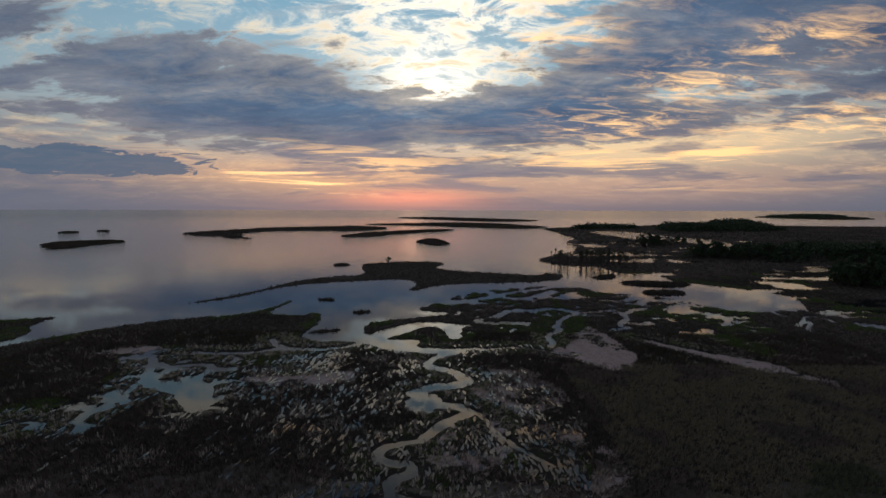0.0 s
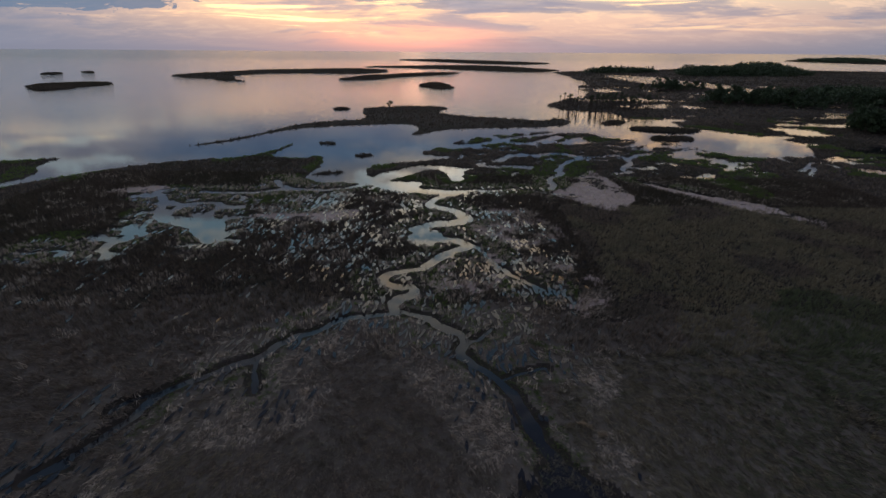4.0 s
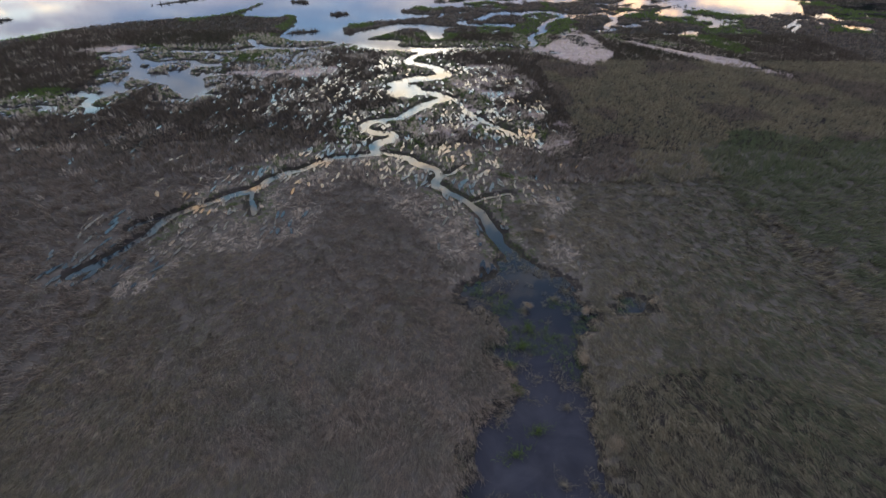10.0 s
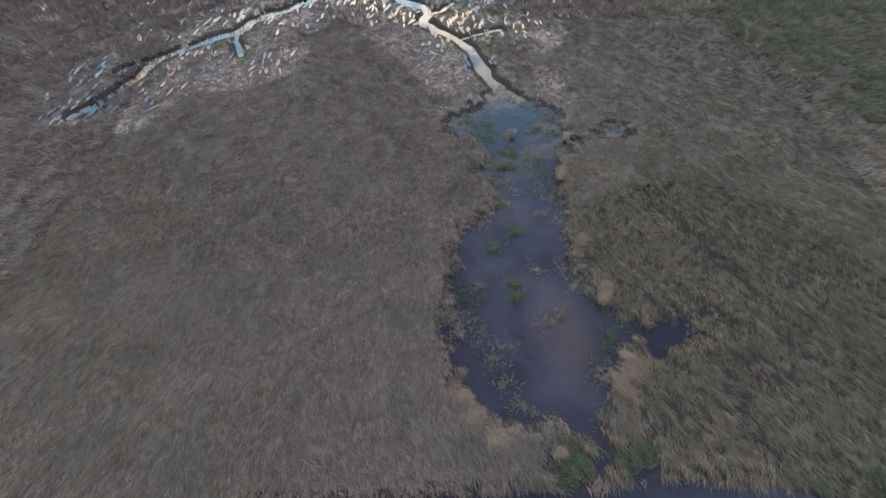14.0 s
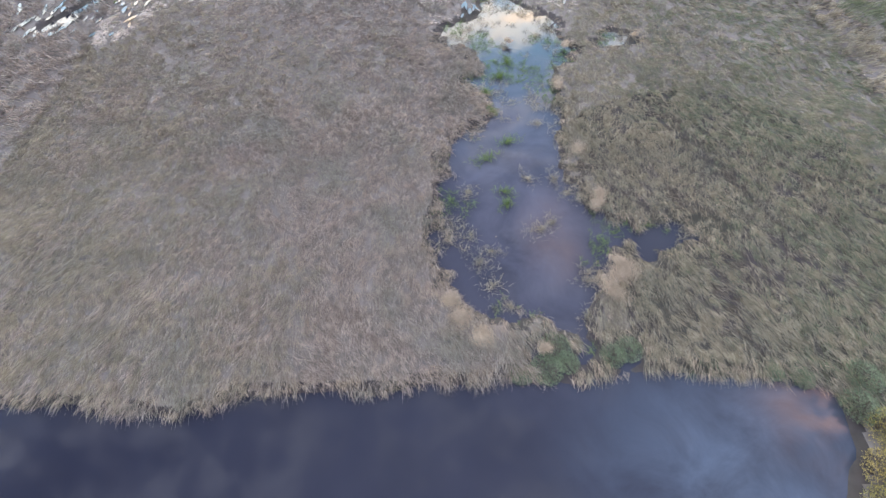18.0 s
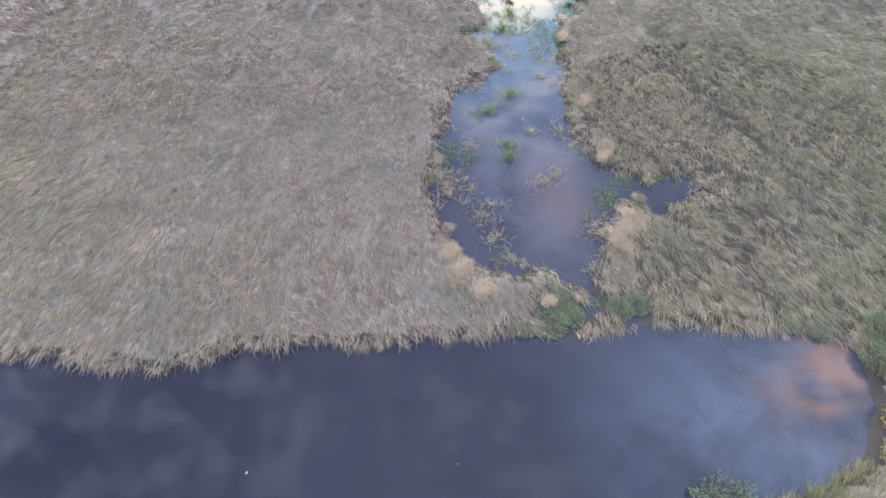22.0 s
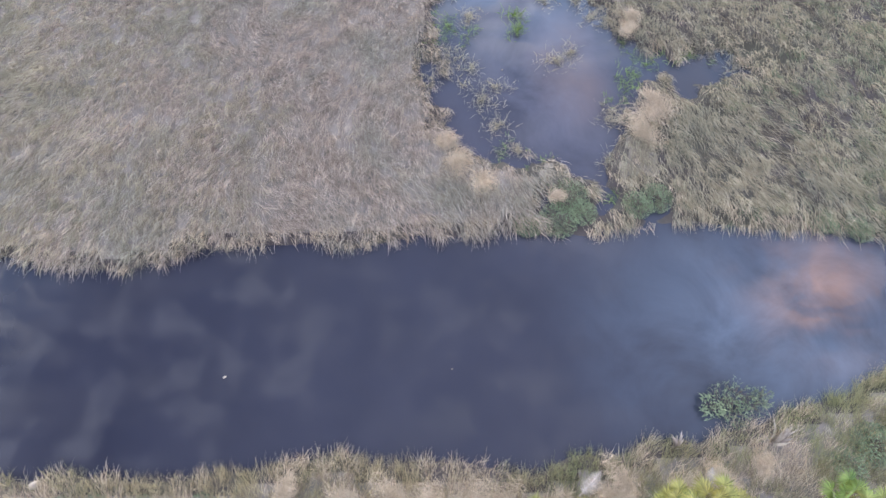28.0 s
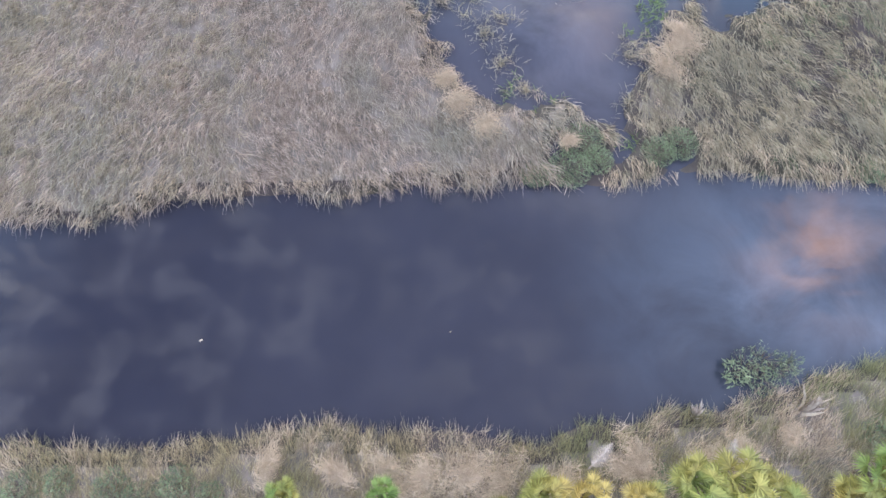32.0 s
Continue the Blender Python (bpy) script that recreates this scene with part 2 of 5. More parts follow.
# ---- materials ----
def material(name, base, second, scale=1.0, rough=0.8, spread=0.5, third=None, bump=0.0, island=0.25, spec=0.3, through_light=0.0):
    """A two- or three-tone surface with a fine and a broad variation."""
    m = bpy.data.materials.new(name)
    m.use_nodes = True
    nt = m.node_tree
    bsdf = nt.nodes["Principled BSDF"]
    geo = nt.nodes.new("ShaderNodeNewGeometry")
    fine = nt.nodes.new("ShaderNodeTexNoise")
    fine.inputs["Scale"].default_value, fine.inputs["Detail"].default_value = scale, 5
    broad = nt.nodes.new("ShaderNodeTexNoise")
    broad.inputs["Scale"].default_value, broad.inputs["Detail"].default_value = scale * 0.11, 4
    for n in (fine, broad):
        nt.links.new(geo.outputs["Position"], n.inputs["Vector"])

    def mix(fac, a, b):
        n = nt.nodes.new("ShaderNodeMix")
        n.data_type = "RGBA"
        for s, v in ((n.inputs[0], fac), (n.inputs[6], a), (n.inputs[7], b)):
            if isinstance(v, bpy.types.NodeSocket):
                nt.links.new(v, s)
            else:
                s.default_value = v if isinstance(v, float) else (*v, 1)
        return n.outputs[2]

    def stretch(v, lo, hi):
        n = nt.nodes.new("ShaderNodeMapRange")
        nt.links.new(v, n.inputs[0])
        n.inputs[1].default_value, n.inputs[2].default_value = lo, hi
        return n.outputs[0]

    color = mix(stretch(fine.outputs[0], 0.5 - spread / 2, 0.5 + spread / 2), base, second)
    if third:
        color = mix(stretch(broad.outputs[0], 0.45, 0.66), color, third)
    if island:
        hsv = nt.nodes.new("ShaderNodeHueSaturation")
        nt.links.new(color, hsv.inputs["Color"])
        nt.links.new(stretch(geo.outputs["Random Per Island"], -0.001, 1.001), hsv.inputs["Value"])
        hsv.inputs["Value"].links[0].from_node.inputs[3].default_value = 1 - island
        hsv.inputs["Value"].links[0].from_node.inputs[4].default_value = 1 + island
        color = hsv.outputs[0]
    nt.links.new(color, bsdf.inputs["Base Color"])
    bsdf.inputs["Roughness"].default_value = rough
    bsdf.inputs["Specular IOR Level"].default_value = spec
    if through_light:
        thin = nt.nodes.new("ShaderNodeBsdfTranslucent")
        nt.links.new(color, thin.inputs["Color"])
        both = nt.nodes.new("ShaderNodeMixShader")
        both.inputs[0].default_value = through_light
        nt.links.new(bsdf.outputs[0], both.inputs[1])
        nt.links.new(thin.outputs[0], both.inputs[2])
        nt.links.new(both.outputs[0], nt.nodes["Material Output"].inputs["Surface"])
    if bump:
        b = nt.nodes.new("ShaderNodeBump")
        b.inputs["Strength"].default_value, b.inputs["Distance"].default_value = 0.8, bump
        nt.links.new(fine.outputs[0], b.inputs["Height"])
        nt.links.new(b.outputs[0], bsdf.inputs["Normal"])
    return m


def water_material(name, base, second, ripple, rough):
    m = material(name, base, second, 0.35, rough, 0.5, None, 0.0, 0.0, 0.5)
    nt = m.node_tree
    bsdf = nt.nodes["Principled BSDF"]
    bsdf.inputs["IOR"].default_value = 1.36
    geo = nt.nodes.new("ShaderNodeNewGeometry")
    wave = nt.nodes.new("ShaderNodeTexNoise")
    wave.inputs["Scale"].default_value, wave.inputs["Detail"].default_value = 1.1, 4
    nt.links.new(geo.outputs["Position"], wave.inputs["Vector"])
    b = nt.nodes.new("ShaderNodeBump")
    b.inputs["Distance"].default_value = ripple
    sep_y = nt.nodes.new("ShaderNodeSeparateXYZ")
    nt.links.new(geo.outputs["Position"], sep_y.inputs[0])
    open_sea = nt.nodes.new("ShaderNodeMapRange")
    nt.links.new(sep_y.outputs[1], open_sea.inputs[0])
    for i, v in ((1, 150.0), (2, 420.0), (3, 0.02), (4, 1.0)):
        open_sea.inputs[i].default_value = v
    nt.links.new(open_sea.outputs[0], b.inputs["Strength"])
    choppy = nt.nodes.new("ShaderNodeMapRange")
    nt.links.new(sep_y.outputs[1], choppy.inputs[0])
    for i, v in ((1, 200.0), (2, 1500.0), (3, rough), (4, 0.2)):
        choppy.inputs[i].default_value = v
    nt.links.new(choppy.outputs[0], bsdf.inputs["Roughness"])
    nt.links.new(wave.outputs[0], b.inputs["Height"])
    nt.links.new(b.outputs[0], bsdf.inputs["Normal"])
    # pale blue tint at the pond's east end, and murky shallows in the inlet
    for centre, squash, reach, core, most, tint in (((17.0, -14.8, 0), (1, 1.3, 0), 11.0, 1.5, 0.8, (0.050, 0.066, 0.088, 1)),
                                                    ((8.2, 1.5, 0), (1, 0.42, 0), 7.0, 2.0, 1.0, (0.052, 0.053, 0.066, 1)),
                                                    # pinkish spot: a lit cloud's mirrored glow painted into the inlet's
                                                    # base colour
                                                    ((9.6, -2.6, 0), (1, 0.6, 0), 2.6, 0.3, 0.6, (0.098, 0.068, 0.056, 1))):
        off = nt.nodes.new("ShaderNodeVectorMath")
        off.operation = "SUBTRACT"
        nt.links.new(geo.outputs["Position"], off.inputs[0])
        off.inputs[1].default_value = centre
        ring = nt.nodes.new("ShaderNodeTexNoise")
        for k, v in (("Scale", 0.3), ("Distortion", 0.5), ("Detail", 6.0), ("Roughness", 0.62)):
            ring.inputs[k].default_value = v
        nt.links.new(off.outputs[0], ring.inputs["Vector"])
        oval = nt.nodes.new("ShaderNodeVectorMath")
        oval.operation = "MULTIPLY"
        nt.links.new(off.outputs[0], oval.inputs[0])
        oval.inputs[1].default_value = squash
        far = nt.nodes.new("ShaderNodeVectorMath")
        far.operation = "LENGTH"
        nt.links.new(oval.outputs[0], far.inputs[0])
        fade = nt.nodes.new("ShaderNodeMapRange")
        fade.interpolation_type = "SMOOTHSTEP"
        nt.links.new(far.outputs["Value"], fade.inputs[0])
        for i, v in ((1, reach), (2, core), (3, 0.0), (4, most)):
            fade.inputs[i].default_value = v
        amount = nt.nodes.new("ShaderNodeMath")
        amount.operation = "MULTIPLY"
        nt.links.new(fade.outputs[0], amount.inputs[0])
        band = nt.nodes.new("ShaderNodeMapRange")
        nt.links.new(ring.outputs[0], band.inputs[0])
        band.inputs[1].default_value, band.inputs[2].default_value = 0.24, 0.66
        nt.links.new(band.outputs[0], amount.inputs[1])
        tinted = nt.nodes.new("ShaderNodeMix")
        tinted.data_type = "RGBA"
        nt.links.new(amount.outputs[0], tinted.inputs[0])
        nt.links.new(bsdf.inputs["Base Color"].links[0].from_socket, tinted.inputs[6])
        tinted.inputs[7].default_value = tint
        nt.links.new(tinted.outputs[2], bsdf.inputs["Base Color"])
    return m


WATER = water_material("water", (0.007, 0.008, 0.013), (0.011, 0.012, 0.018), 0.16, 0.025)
MUD = material("mud", (0.030, 0.026, 0.024), (0.060, 0.050, 0.044), 1.6, 0.85, 0.5, (0.042, 0.040, 0.028), 0.06, 0.0, 0.1)
REED = material("dry_reed", (0.240, 0.194, 0.152), (0.43, 0.358, 0.286), 2.6, 0.75, 0.5, (0.272, 0.250, 0.192), 0.0, 0.33, through_light=0.4)
REED_OLIVE = material("olive_reed", (0.208, 0.180, 0.120), (0.385, 0.335, 0.232), 2.4, 0.75, 0.5, (0.232, 0.213, 0.150), 0.0, 0.33, through_light=0.4)
REED_GOLD = material("golden_reed", (0.225, 0.188, 0.108), (0.385, 0.325, 0.195), 1.3, 0.75, 0.5, (0.195, 0.198, 0.098), 0.0, 0.35, through_light=0.4)
REED_PALE = material("pale_reed", (0.34, 0.272, 0.188), (0.50, 0.41, 0.295), 1.4, 0.7, 0.6, None, 0.0, 0.25, through_light=0.4)
REED_WHITE = material("bleached_reed", (0.54, 0.46, 0.375), (0.78, 0.69, 0.585), 1.2, 0.6, 0.6, None, 0.0, 0.25, through_light=0.4)
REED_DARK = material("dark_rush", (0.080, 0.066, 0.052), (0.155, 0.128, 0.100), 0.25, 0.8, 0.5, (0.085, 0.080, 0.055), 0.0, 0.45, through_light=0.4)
REED_GREEN = material("green_sedge", (0.082, 0.135, 0.032), (0.165, 0.230, 0.062), 1.2, 0.6, 0.6, None, 0.0, 0.4, through_light=0.4)
LEAF = material("palmetto_green", (0.085, 0.150, 0.036), (0.200, 0.265, 0.075), 2.4, 0.5, 0.5, (0.34, 0.27, 0.085), 0.0, 0.4, through_light=0.4)
LEAF_DARK = material("tree_leaf", (0.038, 0.066, 0.032), (0.090, 0.128, 0.056), 0.4, 0.6, 0.5, None, 0.0, 0.4)
BARK = material("bark", (0.06, 0.05, 0.04), (0.14, 0.115, 0.09), 6.0, 0.85, 0.5, None, 0.02, 0.0)
DEAD = material("dead_frond", (0.17, 0.138, 0.100), (0.30, 0.262, 0.215), 6.0, 0.7, 0.5, None, 0.0, 0.2)
MUD_PINK = material("dried_mud", (0.34, 0.265, 0.235), (0.52, 0.42, 0.375), 0.9, 0.7, 0.5, None, 0.05, 0.0)
REED_BROWN = material("brown_reed", (0.150, 0.120, 0.094), (0.32, 0.265, 0.216), 1.6, 0.75, 0.5, (0.20, 0.172, 0.142), 0.0, 0.33, through_light=0.4)
THATCH = material("reed_litter", (0.095, 0.082, 0.066), (0.19, 0.165, 0.138), 3.5, 0.85, 0.5, (0.13, 0.115, 0.095), 0.08, 0.0, 0.15)
LEAF_BUSH = material("bush_green", (0.095, 0.130, 0.066), (0.190, 0.230, 0.125), 2.5, 0.5, 0.5, None, 0.0, 0.4, through_light=0.4)
RUSH_GREEN = material("green_rush", (0.125, 0.138, 0.082), (0.215, 0.220, 0.138), 0.8, 0.8, 0.5, (0.140, 0.165, 0.092), 0.0, 0.3, through_light=0.4)
WHITE = material("float_white", (0.72, 0.70, 0.66), (0.82, 0.80, 0.77), 8.0, 0.5, 0.5, None, 0.0, 0.0)


# ---- mesh helpers ----
def mesh_of(name, verts, faces, mat):
    """verts (N, 3) and faces (M, 3 or 4), both arrays."""
    me = bpy.data.meshes.new(name)
    verts, faces = np.asarray(verts, np.float32), np.asarray(faces, np.int32)
    k = faces.shape[1]
    me.vertices.add(len(verts))
    me.vertices.foreach_set("co", verts.ravel())
    me.loops.add(faces.size)
    me.loops.foreach_set("vertex_index", faces.ravel())
    me.polygons.add(len(faces))
    me.polygons.foreach_set("loop_start", np.arange(0, faces.size, k, dtype=np.int32))
    me.update(calc_edges=True)
    me.validate()
    me.materials.append(mat)
    return me


def smooth(me):
    me.polygons.foreach_set("use_smooth", np.ones(len(me.polygons), bool))
    return me


def part(name, me, parent, label=""):
    ob = new(name, me)
    ob.parent = parent
    return tagged(ob, label=label)


def lattice(ix, iy, seed):
    h = (ix.astype(np.int64) * 374761393 + iy.astype(np.int64) * 668265263 + seed * 974711) & 0xFFFFFFFF
    h = ((h ^ (h >> 13)) * 1274126177) & 0xFFFFFFFF
    return ((h ^ (h >> 16)) & 0xFFFF) / 65535.0


def value(x, y, seed=0):
    """Smooth noise from 0 to 1, one cell a metre."""
    ix, iy = np.floor(x), np.floor(y)
    fx, fy = x - ix, y - iy
    fx, fy = fx * fx * (3 - 2 * fx), fy * fy * (3 - 2 * fy)
    a, b = lattice(ix, iy, seed), lattice(ix + 1, iy, seed)
    c, d = lattice(ix, iy + 1, seed), lattice(ix + 1, iy + 1, seed)
    return (a * (1 - fx) + b * fx) * (1 - fy) + (c * (1 - fx) + d * fx) * fy


def fbm(x, y, seed=0, octaves=3):
    s, a, t = 0.0, 1.0, 0.0
    for i in range(octaves):
        s = s + a * value(x * 2 ** i + 17.3 * i, y * 2 ** i - 9.1 * i, seed + i)
        t, a = t + a, a * 0.5
    return s / t


def rounded(line, closed=True, times=1):
    p = np.array(line, float)
    for _ in range(times):
        q = np.roll(p, -1, 0) if closed else p[1:]
        a = p if closed else p[:-1]
        r = np.empty((2 * len(a), 2))
        r[0::2], r[1::2] = a * 0.75 + q * 0.25, a * 0.25 + q * 0.75
        p = r if closed else np.vstack([p[:1], r, p[-1:]])
    return p


def dist(x, y, line, closed, reach=60.0):
    """The distance of points to a line; for a closed one positive inside, negative outside. Further off than reach it is -reach."""
    out = np.full(x.shape, reach if not closed else -reach)
    lo, hi = line.min(0) - reach, line.max(0) + reach
    sel = (x > lo[0]) & (x < hi[0]) & (y > lo[1]) & (y < hi[1])
    if not sel.any():
        return out
    px, py = x[sel], y[sel]
    best, inside = np.full(px.shape, 1e9), np.zeros(px.shape, bool)
    n = len(line)
    for i in range(n if closed else n - 1):
        (ax, ay), (bx, by) = line[i], line[(i + 1) % n]
        ux, uy = bx - ax, by - ay
        k = np.clip(((px - ax) * ux + (py - ay) * uy) / (ux * ux + uy * uy + 1e-9), 0, 1)
        best = np.minimum(best, (px - ax - k * ux) ** 2 + (py - ay - k * uy) ** 2)
        if closed and ay != by:
            inside ^= ((ay > py) != (by > py)) & (px < (bx - ax) * (py - ay) / (by - ay) + ax)
    d = np.sqrt(best)
    out[sel] = np.minimum(d, reach) if not closed else np.where(inside, np.minimum(d, reach), -np.minimum(d, reach))
    return out

# ---- the plan: shores, creeks, ponds (metres) ----
COAST = [(-140, 76), (-100, 80), (-93, 91), (-90, 97), (-86, 101), (-80, 109), (-70, 116), (-57, 121), (-53, 128), (-51, 135), (-49, 144), (-50, 131), (-51, 123), (-41, 119),
         (-36, 125), (-33, 114), (-34, 106), (-33, 100), (-30, 95), (-25, 98), (-22, 96), (-19, 96), (-16, 93), (-14, 90), (-6, 89), (0, 90), (3, 91), (12, 93), (19, 96), (28, 98), (103, 102),
         (400, 130), (1500, -100), (1500, -700), (-1500, -700), (-1500, 0), (-400, 60)]
FINGER = [(12, 138), (4, 137), (-1, 135), (-5, 138), (-10, 128), (-2, 126), (0, 123), (-8, 119), (-18, 115), (-22, 112), (-20, 101), (-17, 106), (-11, 112), (-6, 115), (3, 112), (10, 106), (17, 106), (20, 130)]
LOBE = [(-16, 98), (-11, 104), (-5, 110), (-2, 108), (-1, 101), (1, 98), (3, 102), (7, 106), (10, 94), (3, 92), (-2, 92), (-8, 93), (-6, 98), (-10, 99)]
HEADLAND = [(-400, 70), (-180, 112), (-133, 108), (-114, 114), (-110, 114), (-103, 118), (-104, 113), (-103, 108), (-99, 104), (-95, 94), (-106, 80), (-300, 40)]
BROKEN = [(-3, 145), (12, 159), (30, 170), (44, 171), (52, 156), (63, 154), (73, 143), (78, 126), (104, 133), (117, 118), (104, 85), (13, 81), (6, 91),
          (3, 99), (2, 106), (4, 112), (1, 121), (2, 131), (8, 141)]
RIGHT_MARSH = [(48, 257), (69, 296), (92, 334), (88, 382), (115, 439), (122, 561), (129, 689), (246, 713), (379, 839), (495, 904), (502, 765), (900, 726),
               (1200, 300), (700, 60), (110, 78), (98, 122), (106, 140), (113, 153), (108, 164), (97, 178), (88, 187), (91, 198), (73, 207), (72, 227), (58, 234)]
RIGHT_WATER = [(165, 605), (222, 564), (222, 476), (234, 434), (220, 352), (195, 323), (203, 385), (180, 417), (164, 474)]
RIGHT_LAGOON = [(51, 208), (56, 190), (64, 183), (70, 173), (82, 171), (82, 161), (73, 155), (66, 152), (74, 149), (76, 144), (81, 150), (83, 144), (79, 129), (82, 131), (87, 140), (92, 142), (100, 153),
                (107, 156), (103, 161), (90, 155), (86, 165), (88, 176), (78, 177), (69, 176), (63, 178), (65, 187), (76, 191), (87, 191), (90, 200), (78, 201), (66, 202), (59, 224)]
LAGOON_POOL = [(31, 146), (37, 144), (45, 149), (42, 154), (43, 162), (37, 154)]
RIVER_POND = [(-6, 69), (-3, 68), (-1, 66), (-1, 64), (-2, 62), (-4, 61), (-6, 62), (-7, 65)]
POOL_UPPER = [(7.8, 22.3), (12.0, 19.0), (12.6, 15.7), (13.6, 14.9), (13.4, 13.6), (11.4, 11.7), (10.5, 6.9), (9.2, 4.5),
              (5.8, 4.6), (6.7, 6.5), (5.8, 9.8), (5.7, 14.2), (3.5, 15.3), (4.5, 17.1)]
PUDDLE = [(15.5, 16.0), (16.6, 16.3), (17.7, 15.5), (17.3, 14.7), (15.9, 14.4), (15.3, 14.9)]
POOL_LOWER = [(6.2, 11.2), (6.7, 7.0), (4.1, 4.5), (3.3, 1.6), (3.9, -0.6), (3.1, -2.2), (3.4, -4.8), (3.9, -6.2), (4.9, -7.2), (6.5, -7.8), (8.1, -8.3),
              (9.5, -8.8), (9.5, -11.4), (10.4, -11.4), (10.9, -8.3), (10.5, -6.7), (12.2, -4.7), (13.1, -3.7), (16.1, -3.5), (17.1, -2.8), (16.3, -2.0),
              (13.5, -1.7), (11.9, -0.4), (11.0, 2.0), (11.2, 5.2), (11.0, 8.0), (11.3, 12.3)]
POND = [(-60, -13.0), (-40, -11.2), (-25, -11.5), (-16.5, -11.6), (-12.4, -11.7), (-10.8, -12.1), (-7.3, -12.0), (-6.5, -11.3), (-4.0, -11.1), (-0.1, -11.4),
        (2.4, -11.0), (5.5, -10.7), (8.7, -10.9), (11.3, -10.8), (13.9, -10.4), (16.4, -10.7), (18.9, -10.7), (21.2, -11.3), (21.0, -13.3), (19.8, -15.5),
        (18.2, -17.0), (16.5, -17.3), (14.5, -17.8), (12.6, -18.4), (11.4, -18.4), (9.9, -18.8), (8.7, -18.9), (6.5, -19.4), (5.5, -19.4), (3.8, -19.0),
        (0.2, -18.9), (-1.8, -18.9), (-2.3, -19.4), (-5.1, -19.4), (-10.4, -19.5), (-30, -19.8), (-58, -19.0)]
MUD_STRIP = [(41, 101), (45, 98), (49, 93), (54, 88), (59, 85), (62, 79), (65, 76), (63, 69), (62, 70), (61, 75), (56, 78), (52, 83), (47, 90), (43, 95)]
PINK_MUD = [(26, 95), (32, 110), (35, 110), (35, 100), (37, 89), (36, 84), (30, 78), (26, 81), (24, 85), (18, 89)]
PALE_FLAT = [(3, 76), (8, 76), (13, 77), (15, 70), (16, 62), (16.0, 55.0), (16.6, 44.9), (13.6, 44.0), (11.2, 47.0), (6.9, 47.1), (2.5, 48.7), (-0.5, 49.7), (1.8, 52.8), (6.6, 54.7), (6.5, 58.2), (8, 64), (6, 70)]
WET_LEFT = [(-37, 69), (-37, 83), (-30, 83), (-25, 87), (-21, 90), (-13, 87), (-8, 80), (-7, 70), (-11, 62), (-13.6, 52), (-19.5, 55), (-27.3, 60)]
DARK_ZONE = [(29.4, 37.4), (32.1, 28.7), (35.9, 20.0), (36.6, 11.9), (48.0, 4), (120, -20), (140, 60), (55.7, 46.0), (40.8, 49.4)]
